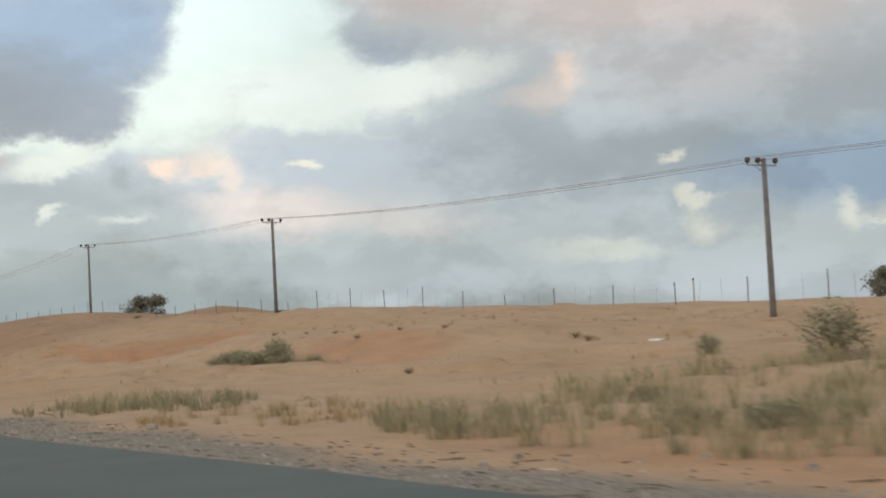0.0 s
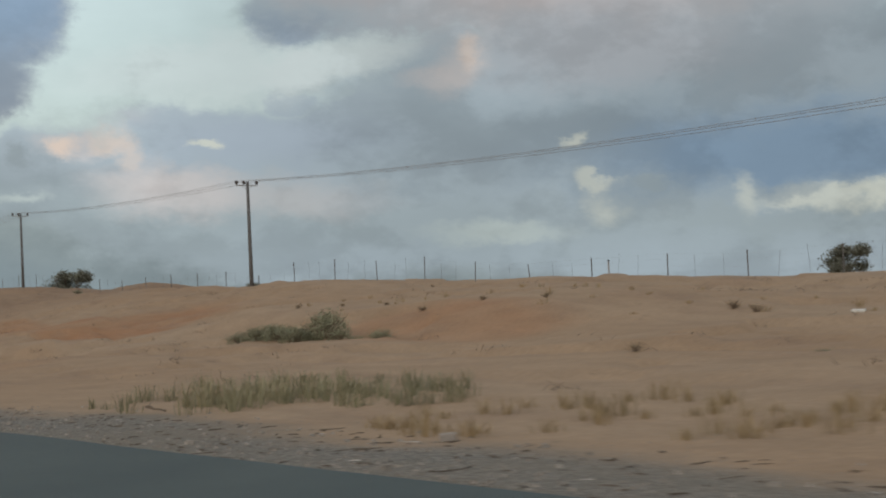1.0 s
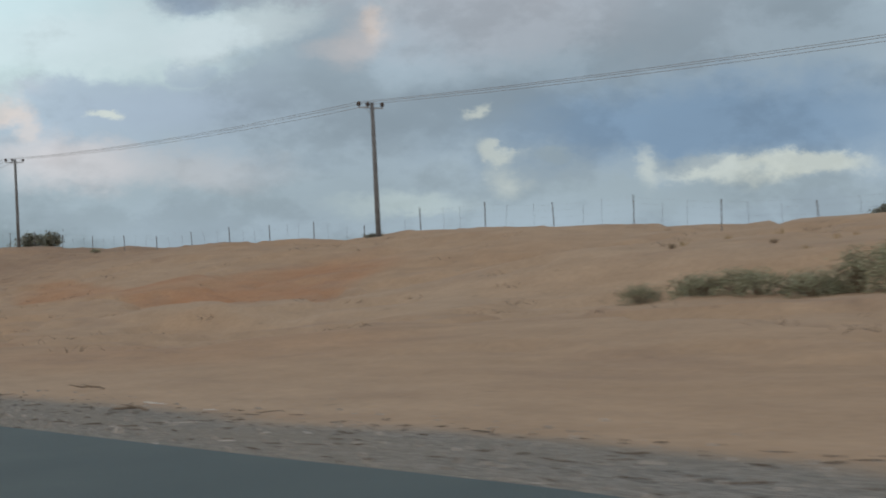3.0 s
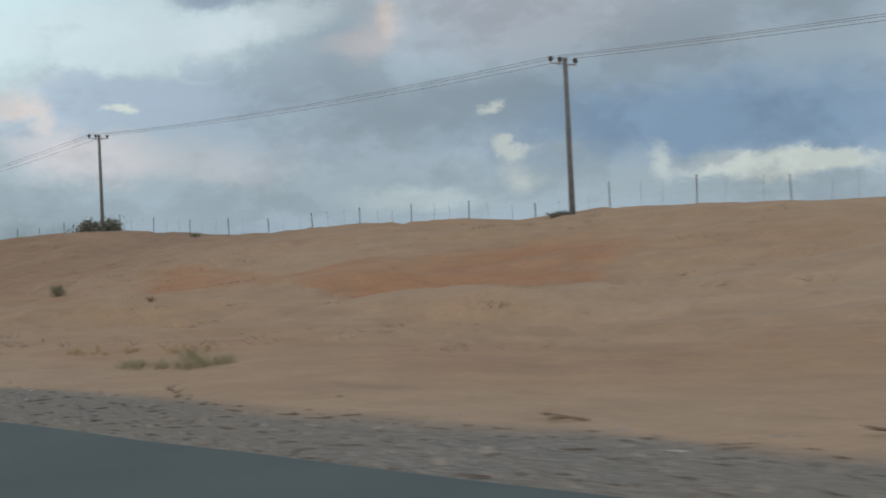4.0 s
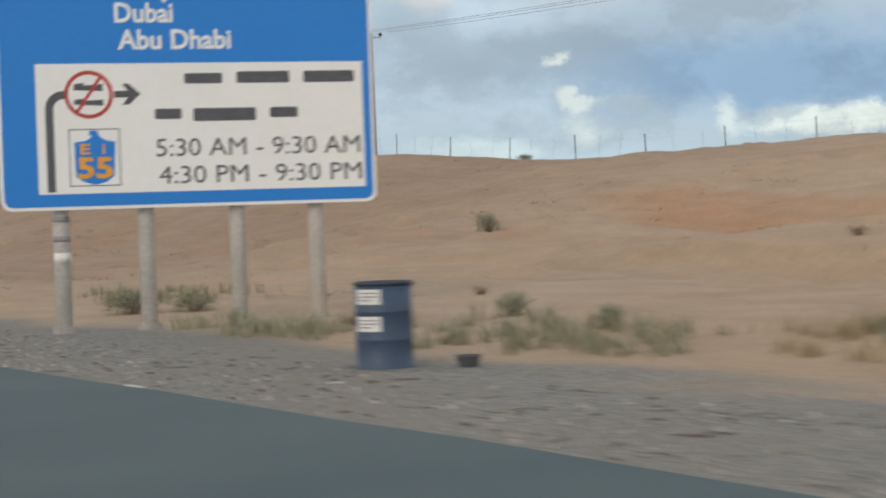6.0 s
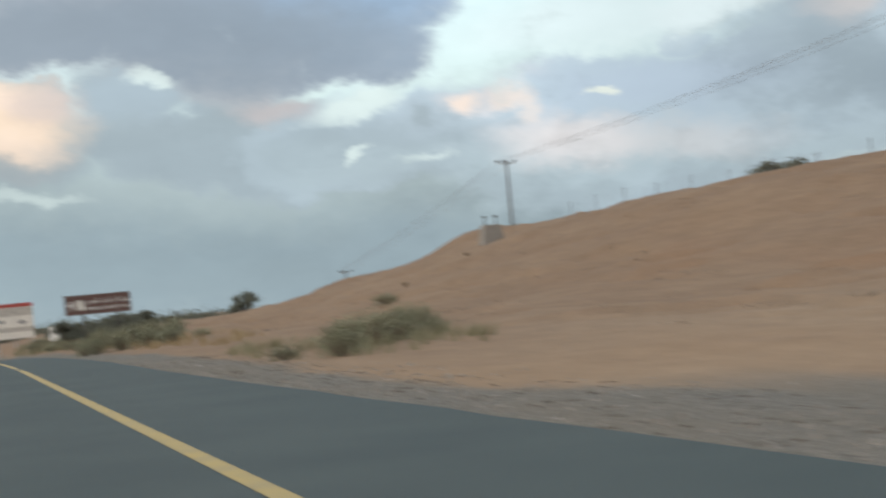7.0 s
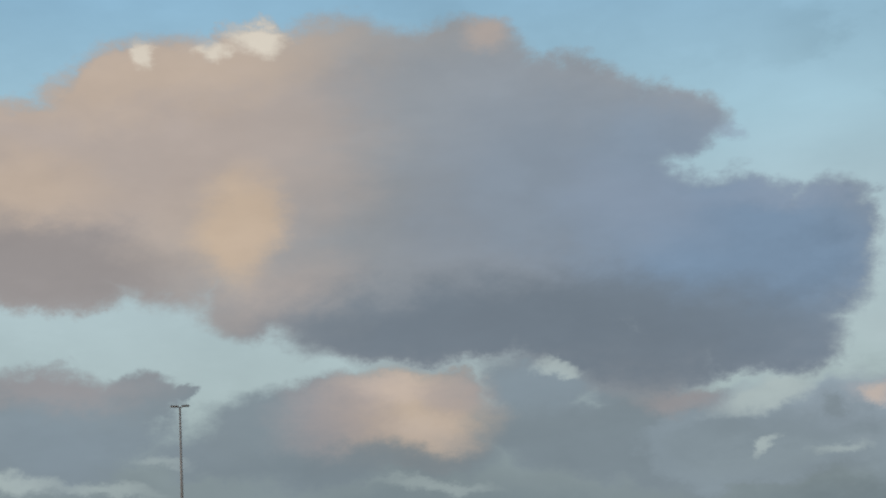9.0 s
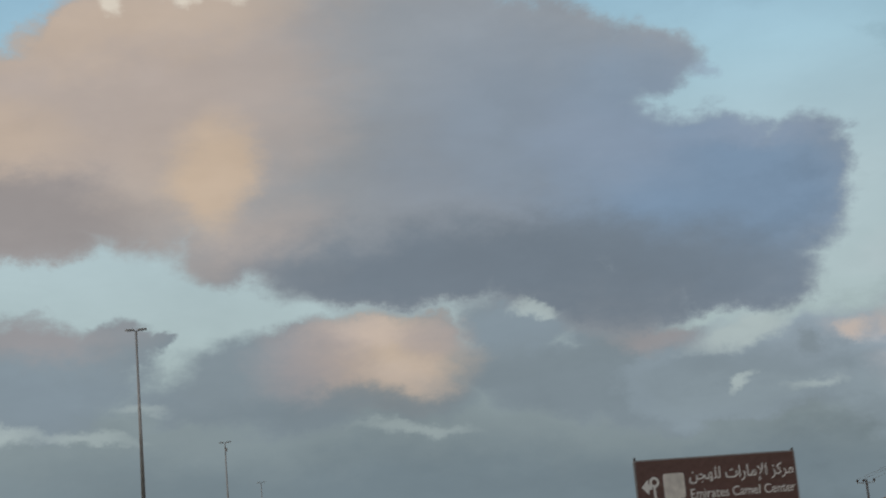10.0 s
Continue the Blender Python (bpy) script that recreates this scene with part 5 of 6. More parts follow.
# ---- small litter ----
def stick(x, y, length, turn, seed):
    r = random.Random(seed)
    bm = bmesh.new()
    p = Vector((-length / 2, 0, 0.02))
    for i in range(5):
        q = p + Vector((length / 5, r.gauss(0, 0.05), r.uniform(-0.01, 0.03)))
        rod(bm, p, q, 0.017, 0.013, 6)
        if i in (1, 3):
            rod(bm, q, q + Vector((0.12, r.choice((-0.16, 0.16)), 0.05)), 0.012, 0.005, 5)
        p = q
    ob = new("dead_branch", as_mesh("dead_branch", bm, M_TWIG))
    z = max(ground_z(x + k * math.cos(radians(turn)), y + k * math.sin(radians(turn))) for k in (-length / 2, 0, length / 2))
    ob.matrix_world = pose(x, y, z, 0, 0, turn)
    return tagged(ob, "dark dry branch lying on the sand", "branch", "fallen branches")


for i, (x, y, l, turn) in enumerate(((9.0, 65.3, 0.5, 100), (9.4, 61.9, 0.6, 115), (7.9, 57.0, 0.45, 95), (22.6, 80.0, 0.9, 120), (8.6, 72.5, 0.5, 80), (7.6, 90.2, 0.6, 100), (21.5, 84.6, 0.9, 110), (9.6, 36.5, 0.4, 110), (12.6, 92.8, 0.9, 130))):
    stick(x, y, l, turn, 60 + i)


def slab_litter(x, y, sx, sy, sz, turn, mat, name, label, category, seed):
    r = random.Random(seed)
    bm = bmesh.new()
    outline = [(sx * (0.5 + r.uniform(-0.06, 0.02)) * a, sy * (0.5 + r.uniform(-0.1, 0.02)) * b) for a, b in ((-1, -1), (0.1, -1.02), (1, -1), (1.02, 0.1), (1, 1), (-0.1, 1.03), (-1, 1))]
    slab(bm, outline, 0, sz)
    bmesh.ops.bevel(bm, geom=list(bm.edges), offset=sz * 0.15, segments=1, affect="EDGES")
    ob = new(name, as_mesh(name, bm, mat))
    ob.matrix_world = pose(x, y, ground_z(x, y) - 0.01, r.uniform(-6, 6), r.uniform(-6, 6), turn)
    return tagged(ob, label, category)


slab_litter(30.7, 40.8, 0.75, 0.35, 0.06, 40, M_LABEL, "board_scrap", "pale board scrap lying on the dune", "board", 71)
slab_litter(33.5, 36.5, 0.3, 0.2, 0.05, 10, M_LABEL, "board_scrap", "small pale board scrap lying on the dune", "board", 72)
slab_litter(5.45, 99.5, 0.3, 0.09, 0.03, 95, M_SCRAP, "board_scrap", "pale flat scrap on the edge of the asphalt", "board", 73)
slab_litter(6.07, 72.5, 0.14, 0.09, 0.03, 95, M_LABEL, "board_scrap", "pale flat scrap on the gravel verge", "board", 74)
slab_litter(22.2, 24.0, 1.4, 0.3, 0.08, 60, M_TWIG, "timber_plank", "old dark timber plank on the sand", "plank", 75)
slab_litter(25.0, 96.0, 0.45, 0.3, 0.05, 60, M_LABEL, "board_scrap", "pale board scrap at the foot of the dune", "board", 76)
slab_litter(8.9, 26.8, 0.25, 0.18, 0.1, 60, M_CONCRETE, "broken_block", "pale broken concrete lump on the sand", "rubble", 77)
slab_litter(8.6, 57.9, 0.55, 0.035, 0.02, 100, M_SCRAP, "board_scrap", "narrow pale strip on the gravel verge", "board", 78)


# ---- far along the road ----
def build_brown_sign():
    along = Vector((3.19, 0.76, 0)).normalized()
    m = Matrix.Identity(4)
    m.col[0], m.col[1], m.col[2], m.col[3] = (*along, 0), (0, 0, 1, 0), (along.y, -along.x, 0, 0), (5.30, 178.05, 1.69, 1)
    ob = thing("tourist_sign", m, "brown and white tourist direction board on two steel posts", "road sign")
    w, h = 3.27, 0.97
    bm = bmesh.new()
    slab(bm, rounded(0, w, 0, h, 0.03), -0.04, 0)
    part("border", bm, M_SIGN_BACK, ob, "thin aluminium rim")
    bm = bmesh.new()
    slab(bm, rounded(0.025, w - 0.025, 0.025, h - 0.025, 0.02), -0.03, 0.004)
    part("brown_panel", bm, M_BROWN, ob)
    for u in (0.03, w - 0.03):
        bm = bmesh.new()
        rod(bm, (u, h - 0.01, -0.02), (u, h + 0.05, -0.02), 0.025, 0.02, 8)
        part("cap", bm, M_DARK_STEEL, ob)
    for u in (0.27 * w, 0.79 * w):
        bm = bmesh.new()
        rod(bm, (u, -2.4, -0.1), (u, h - 0.1, -0.1), 0.05, 0.05, 10)
        part("post", bm, M_DARK_STEEL, ob, smooth=True)
    lettering("lettering", "Emirates Camel Center", 1.06, 3.20, 0.22, 0.17, 0.006, M_SIGN_WHITE, ob, 0.004)
    lettering("lettering", "\uFEE6\uFEA0\uFEEC\uFEE0\uFEDF \uFE95\uFE8D\uFEAD\uFE8E\uFEE3\uFEF9\uFE8D \uFEB0\uFEDB\uFEAE\uFEE3", 1.06, 3.20, 0.55, 0.21, 0.006, M_SIGN_WHITE, ob, 0.003)
    bm = bmesh.new()
    slab(bm, rounded(0.54, 0.96, 0.24, 0.70, 0.05), 0.004, 0.007)
    part("pictogram", bm, M_HOARDING, ob, "pale square pictogram field")
    bm = bmesh.new()
    slab(bm, [(0.10, 0.48), (0.24, 0.62), (0.24, 0.53), (0.30, 0.53), (0.30, 0.43), (0.24, 0.43), (0.24, 0.34)], 0.004, 0.007)
    ring = []
    for a in range(0, 360, 30):
        ring.append((0.36 + 0.10 * math.cos(radians(a)), 0.56 + 0.10 * math.sin(radians(a))))
    part("arrow", bm, M_SIGN_WHITE, ob)
    bm = bmesh.new()
    lo = [bm.verts.new((x, y, 0.007)) for x, y in ring]
    hi = [bm.verts.new((0.36 + (x - 0.36) * 0.5, 0.56 + (y - 0.56) * 0.5, 0.007)) for x, y in ring]
    for i in range(12):
        bm.faces.new((lo[i], lo[(i + 1) % 12], hi[(i + 1) % 12], hi[i]))
    box(bm, 0.33, 0.38, 0.18, 0.48, 0.004, 0.007)
    part("loop_mark", bm, M_SIGN_WHITE, ob)


build_brown_sign()


def build_hoarding():
    m = pose(5.6, 314.0, 0.95 + bank_fall(314), 90, 0, 0)
    ob = thing("hoarding", m, "tall off-white hoarding with a red top strip beside the road", "billboard")
    bm = bmesh.new()
    box(bm, 0, 5.0, 0, 4.6, -0.12, 0, 0.01)
    part("sheet", bm, M_HOARDING, ob)
    bm = bmesh.new()
    box(bm, -0.02, 5.02, 4.15, 4.65, -0.13, 0.02, 0.01)
    part("top_strip", bm, M_RED, ob, "faded red top strip")
    bm = bmesh.new()
    box(bm, 0.05, 4.95, 0.9, 1.5, 0.002, 0.012)
    part("lower_band", bm, M_SCRAP, ob, "pale grey printed band")
    bm = bmesh.new()
    box(bm, 0.05, 4.95, 3.0, 4.1, 0.002, 0.012)
    part("upper_band", bm, M_SCRAP, ob, "pale grey printed band")
    for u, v, s in ((0.9, 2.3, 0.5), (3.6, 2.1, 0.55), (0.35, 3.3, 0.2), (2.6, 3.5, 0.2)):
        bm = bmesh.new()
        slab(bm, [(u - s, v), (u - 0.2 * s, v + 0.6 * s), (u + s, v + 0.3 * s), (u + 0.6 * s, v - 0.4 * s), (u - 0.5 * s, v - 0.5 * s)], 0.013, 0.02)
        part("printed_shape", bm, M_PRINT, ob)
    for u in (0.4, 2.5, 4.6):
        bm = bmesh.new()
        rod(bm, (u, -2.6, -0.25), (u, 4.4, -0.25), 0.09, 0.09, 10)
        part("post", bm, M_STEEL, ob)


build_hoarding()


def build_gantry():
    ob = thing("gantry_sign", pose(8.3, 398.0, bank_fall(398) - 0.1), "blue direction sign hung from a curved grey steel arm", "road sign")
    bm = bmesh.new()
    rod(bm, (0, 0, -1.5), (0, 0, 4.6), 0.17, 0.15, 12)
    pts = [(-1.6 * (1 - math.cos(radians(a))), 4.6 + 0.9 * math.sin(radians(a))) for a in range(0, 91, 15)] + [(-4.2, 5.5)]
    for (x0, z0), (x1, z1) in zip(pts, pts[1:]):
        rod(bm, (x0, 0, z0), (x1, 0, z1), 0.16, 0.15, 10)
    part("arm", bm, M_DARK_STEEL, ob, smooth=True)
    bm = bmesh.new()
    box(bm, -7.2, -4.1, -0.12, -0.05, 3.6, 7.2, 0.02)
    part("panel_rim", bm, M_SIGN_WHITE, ob)
    bm = bmesh.new()
    box(bm, -7.1, -4.2, -0.14, -0.1, 4.0, 7.1, 0.02)
    part("panel", bm, M_SIGN_BLUE, ob, "blue panel")
    bm = bmesh.new()
    box(bm, -5.9, -4.3, -0.12, -0.04, 7.35, 7.85, 0.02)
    part("tab", bm, M_SIGN_BACK, ob, "small grey exit tab")
    bm = bmesh.new()
    box(bm, -2.2, 0.1, -0.26, -0.18, 2.0, 4.2, 0.02)
    part("lower_panel", bm, M_SIGN_BLUE, ob, "lower blue panel")


build_gantry()


def build_small_board():
    ob = thing("notice_board", pose(9.0, 247.0, ground_z(9, 247) - 0.1), "small white notice board on two short legs", "sign")
    bm = bmesh.new()
    box(bm, -0.45, 0.45, -0.03, 0.03, 0.55, 1.85, 0.02)
    part("board", bm, M_SIGN_WHITE, ob)
    for x in (-0.3, 0.3):
        bm = bmesh.new()
        rod(bm, (x, 0.06, -0.2), (x, 0.06, 1.6), 0.03, 0.03, 8)
        part("leg", bm, M_STEEL, ob)


build_small_board()


def build_street_lamp():
    ob = thing("street_lamp", Matrix.Identity(4), "very tall grey steel street lamp with two heads", "street lamp", "street lamps of the median")
    bm = bmesh.new()
    rod(bm, (0, 0, -8), (0, 0, 6), 0.27, 0.22, 14)
    rod(bm, (0, 0, 6), (0, 0, 22.85), 0.19, 0.09, 14)
    part("mast", bm, M_STEEL, ob, smooth=True)
    bm = bmesh.new()
    lathe(bm, [(0.27, 5.9), (0.29, 5.95), (0.29, 6.1), (0.2, 6.2)], 14)
    part("collar", bm, M_STEEL, ob)
    for side in (-1, 1):
        bm = bmesh.new()
        rod(bm, (0, 0, 22.8), (side * 0.25, 0, 22.9), 0.05, 0.04, 8)
        arm = part("arm", bm, M_STEEL, ob)
        bm = bmesh.new()
        slab(bm, rounded(-0.4, 0.4, -0.2, 0.2, 0.18), 0, 0.15)
        bmesh.ops.bevel(bm, geom=[e for e in bm.edges if e.calc_length() > 0.1], offset=0.05, segments=2, affect="EDGES")
        bmesh.ops.transform(bm, verts=bm.verts, matrix=pose(side * 0.55, 0, 22.86, 0, -side * 3, 0))
        part("head", bm, M_STEEL, arm, "flat grey lamp head")
    return ob


lamp = build_street_lamp()
lamp.matrix_world = pose(-16.85, 286.3, 0.05)
for i in range(1, 9):
    copy_thing(lamp, pose(-17.2 - 0.12 * i, 286.3 + 108 * i, bank_fall(286.3 + 108 * i) - 0.2))
bm = bmesh.new()
box(bm, -0.2, 0.2, -0.2, 0.2, -0.4, 0.15, 0.03)
bmesh.ops.transform(bm, verts=bm.verts, matrix=Matrix.Translation((0.12, -0.1, 21.9)))
part("control_box", bm, M_STEEL, bpy.data.objects["street_lamp.001"], "small grey box below the lamp heads")


def build_mast():
    ob = thing("radio_mast", pose(517, 652, ground_z(517, 652) - 0.2), "slim grey mast far away on the plain behind the dune", "mast")
    bm = bmesh.new()
    rod(bm, (0, 0, 0), (0, 0, 27.5), 0.7, 0.42, 12)
    part("shaft", bm, M_STEEL, ob, smooth=True)
    bm = bmesh.new()
    rod(bm, (0, 0, 27.4), (0, 0, 28.2), 0.6, 0.5, 12)
    part("cap", bm, M_DARK_STEEL, ob)


build_mast()


def build_marker_block():
    x, y = 38.6, 210.0
    ob = thing("cable_marker", pose(x, y, ground_z(x, y) - 0.15, 0, 0, 14), "grey concrete cable marker block with two short posts on the dune", "marker block")
    bm = bmesh.new()
    slab(bm, [(-1.0, -0.35), (1.0, -0.35), (1.0, 0.35), (-1.0, 0.35)], 0, 1.5)
    for v in bm.verts:
        if v.co.z > 0.5:
            v.co.x *= 0.7
    bmesh.ops.bevel(bm, geom=list(bm.edges), offset=0.05, segments=1, affect="EDGES")
    part("block", bm, M_MARKER, ob)
    for sx in (-0.5, 0.5):
        bm = bmesh.new()
        rod(bm, (sx, 0, 1.45), (sx, 0, 2.05), 0.05, 0.04, 8)
        lathe(bm, [(0.06, 2.0), (0.12, 2.04), (0.12, 2.14), (0.05, 2.2)], 10, Matrix.Translation((sx, 0, 0)))
        part("post", bm, M_DARK_STEEL, ob)


build_marker_block()


# ---- traffic ahead ----
def build_car(x, y, paint, label, tall=1.42, van=False):
    """A parked-still vehicle seen from behind, its nose towards +y."""
    ob = thing("van" if van else "car", pose(x, y, dip(y)), label, "van" if van else "car")
    w, l = 0.9, 4.6
    bm = bmesh.new()
    if van:
        side = [(-2.3, 0.35), (-2.3, tall), (1.2, tall), (1.9, 1.15), (2.4, 0.95), (2.4, 0.35)]
    else:
        side = [(-2.3, 0.35), (-2.35, 0.75), (-2.25, 0.98), (-1.5, 1.02), (-0.85, tall), (0.55, tall), (1.25, 1.0), (2.1, 0.85), (2.3, 0.6), (2.3, 0.35)]
    lo = [bm.verts.new((-w * (0.82 if z > 1.1 and not van else 1), yy, z)) for yy, z in side]
    hi = [bm.verts.new((w * (0.82 if z > 1.1 and not van else 1), yy, z)) for yy, z in side]
    n = len(side)
    bm.faces.new(lo)
    bm.faces.new(hi[::-1])
    for i in range(n):
        bm.faces.new((lo[i], hi[i], hi[(i + 1) % n], lo[(i + 1) % n]))
    bmesh.ops.recalc_face_normals(bm, faces=bm.faces)
    bmesh.ops.bevel(bm, geom=list(bm.edges), offset=0.06, segments=2, affect="EDGES")
    part("body", bm, paint, ob, smooth=False)
    bm = bmesh.new()
    if van:
        box(bm, -0.72, 0.72, -2.33, -2.29, 1.1, tall - 0.15, 0.02)
    else:
        r = [(-0.66, -1.44, 1.07), (0.66, -1.44, 1.07), (0.58, -0.98, tall - 0.06), (-0.58, -0.98, tall - 0.06)]
        vs = [bm.verts.new((a, b - 0.03, c + 0.03)) for a, b, c in r] + [bm.verts.new((a, b + 0.03, c - 0.03)) for a, b, c in r]
        for f in ((0, 1, 2, 3), (7, 6, 5, 4), (0, 4, 5, 1), (1, 5, 6, 2), (2, 6, 7, 3), (3, 7, 4, 0)):
            bm.faces.new([vs[i] for i in f])
    part("rear_window", bm, M_CAR_GLASS, ob, "dark rear window")
    for sx in (-1, 1):
        bm = bmesh.new()
        box(bm, sx * 0.66 - 0.2, sx * 0.66 + 0.2, -2.38, -2.28, 0.70, 0.92, 0.03)
        part("tail_lamp", bm, M_TAIL, ob, "red tail lamp")
        for yy in (-1.4, 1.45):
            bm = bmesh.new()
            rod(bm, (sx * 0.68, yy, 0.31), (sx * 0.92, yy, 0.31), 0.31, 0.31, 18)
            wheel = part("wheel", bm, M_RUBBER, ob)
            bm = bmesh.new()
            rod(bm, (sx * 0.90, yy, 0.31), (sx * 0.93, yy, 0.31), 0.19, 0.17, 14)
            part("rim", bm, M_STEEL, wheel)
    bm = bmesh.new()
    box(bm, -0.85, 0.85, -2.42, -2.3, 0.38, 0.58, 0.04)
    part("bumper", bm, paint if not van else M_BLACK, ob)
    bm = bmesh.new()
    box(bm, -0.26, 0.26, -2.40, -2.37, 0.72, 0.84, 0.01)
    part("plate", bm, M_LABEL, ob, "blank pale plate")
    if not van:
        bm = bmesh.new()
        box(bm, -0.3, 0.3, -0.25, -0.05, tall, tall + 0.14, 0.03)
        part("roof_sign", bm, M_LABEL, ob, "pale roof sign")
    return ob


build_car(-2.7, 226.0, M_TAXI, "cream saloon car with red tail lamps driving on the asphalt")
build_car(-0.3, 372.0, M_CAR_WHITE, "white panel van far ahead on the asphalt", 2.2, True)
build_car(-9.4, 380.0, M_CAR_WHITE, "white car far ahead on the asphalt")
build_car(-6.4, 420.0, M_CAR_BLUE, "dark car far ahead on the asphalt")
build_car(1.7, 455.0, M_CAR_BLUE, "dark blue van far ahead on the asphalt", 2.1, True)


# ---- the far end: scrub and tree belts ----
r_far = random.Random(90)
for i in range(16):
    x = 9.5 + 1.3 * i + r_far.uniform(-1, 1)
    y = 232 + 7.5 * i + r_far.uniform(-5, 5)
    place_tree(TREE_PALE, x, y, r_far.uniform(0.3, 0.5), r_far.uniform(0, 360), "hazy green roadside tree beyond the end of the dune", "trees beyond the dune", ground_z(x, y) - 0.15)
place_tree(TREE_PALE, 37.4, 306.0, 0.66, 40, "dark round tree standing alone beyond the dune", "", ground_z(37.4, 306) - 0.6)


def far_belt(name, label, x0, x1, y0, y1, n, h, seed, mat):
    r = random.Random(seed)
    bm = bmesh.new()
    for _ in range(n):
        u = r.random()
        cx, cy = x0 + (x1 - x0) * u + r.gauss(0, 2), y0 + (y1 - y0) * u + r.gauss(0, 6)
        hh, rad = h * r.uniform(0.55, 1.1), h * r.uniform(0.3, 0.6)
        for _ in range(90):
            d = Vector((r.gauss(0, 0.5) * rad, r.gauss(0, 0.5) * rad, abs(r.gauss(0.45, 0.3)) * hh))
            q = Euler((r.uniform(-1.3, 1.3), r.uniform(-1.3, 1.3), r.uniform(0, 6.28))).to_matrix()
            s = 0.085 * h * r.uniform(0.6, 1.4)
            vs = [bm.verts.new(Vector((cx, cy, bank_fall(cy) - 0.2)) + d + q @ Vector(k)) for k in ((-s * 0.6, 0, 0), (0, -s, 0.2 * s), (s * 0.6, 0, 0), (0, s, 0))]
            bm.faces.new(vs)
    return tagged(new(name, as_mesh(name, bm, mat)), label, "trees", kind="stuff")


far_belt("far_tree_belt", "dark belt of far trees where the road ends", -4, 70, 640, 560, 200, 4.2, 92, M_LEAF_FAR)
far_belt("far_tree_belt", "grey-green scrub beyond the end of the dune", 14, 62, 320, 420, 240, 2.6, 93, M_LEAF_FAR)


def build_flyover():
    """A long walled embankment that climbs towards the road far ahead."""
    ob = thing("flyover", Matrix.Identity(4), "long dark grey walled flyover ramp far ahead of the road", "flyover")
    stations = [(-90, 510, -1.8), (-53, 510, -1.7), (-25.4, 510, -1.7), (-12.7, 510, -1.2), (2.0, 510, -0.15), (6.5, 512, 0.5)]
    bm = bmesh.new()
    rows = []
    for x, y, top in stations:
        rows.append([bm.verts.new(p) for p in ((x, y, -9), (x, y, top), (x, y + 12, top), (x, y + 12, -9))])
    for a, b in zip(rows, rows[1:]):
        for i in range(3):
            bm.faces.new((a[i], b[i], b[i + 1], a[i + 1]))
    bm.faces.new(rows[0])
    bm.faces.new(rows[-1][::-1])
    part("wall", bm, M_FAR_WALL, ob)
    bm = bmesh.new()
    for (x0, y0, t0), (x1, y1, t1) in zip(stations, stations[1:]):
        rod(bm, (x0, y0, t0 + 0.35), (x1, y1, t1 + 0.35), 0.09, 0.09, 6)
        for k in range(8):
            p = Vector((x0, y0, t0)).lerp(Vector((x1, y1, t1)), k / 8)
            rod(bm, p, p + Vector((0, 0, 0.4)), 0.06, 0.06, 5)
    part("parapet_rail", bm, M_STEEL, ob, "pale steel rail along the top")


build_flyover()


def build_lorry():
    """A small lorry on the deck of the flyover."""
    ob = thing("lorry", pose(-28.9, 514, -1.72), "small dark lorry on the deck of the far flyover", "lorry")
    bm = bmesh.new()
    box(bm, -0.4, 1.5, -0.9, 0.9, 0.75, 2.3, 0.06)
    part("cargo_box", bm, M_FAR_WALL, ob)
    bm = bmesh.new()
    box(bm, -1.5, -0.45, -0.85, 0.85, 0.6, 1.9, 0.12)
    part("cab", bm, M_DARK_STEEL, ob)
    bm = bmesh.new()
    box(bm, -1.45, 1.5, -0.5, 0.5, 0.5, 0.72, 0.03)
    part("chassis", bm, M_BLACK, ob)
    for x in (-1.0, 0.95):
        for y in (-0.85, 0.65):
            bm = bmesh.new()
            rod(bm, (x, y, 0.38), (x, y + 0.2, 0.38), 0.38, 0.38, 16)
            part("wheel", bm, M_RUBBER, ob, smooth=True)


build_lorry()


def build_tower():
    """A plain tower block in the distance on the far side of the road."""
    ob = thing("tower_block", pose(-132.5, 1100, -8), "plain grey tower block far away beyond the flyover", "building")
    bm = bmesh.new()
    box(bm, -3.6, 3.6, -3, 3, 0, 22.5, 0.15)
    part("wall", bm, M_FAR_BLOCK, ob)
    bm = bmesh.new()
    box(bm, -3.8, 3.8, -3.2, 3.2, 22.5, 23.3, 0.1)
    part("roof", bm, M_CONCRETE, ob)
    pane = None
    for floor in range(6):
        for bay in range(3):
            if pane is None:
                bm = bmesh.new()
                box(bm, -0.6, 0.6, -0.05, 0.05, 0, 1.5, 0.02)
                pane = part("window", bm, M_CAR_GLASS, ob)
                pane.location = (-2.2, -3.02, 2.5)
            else:
                w = new("window", pane.data)
                w.parent = ob
                w.location = (-2.2 + 2.2 * bay, -3.02, 2.5 + 3.3 * floor)


build_tower()


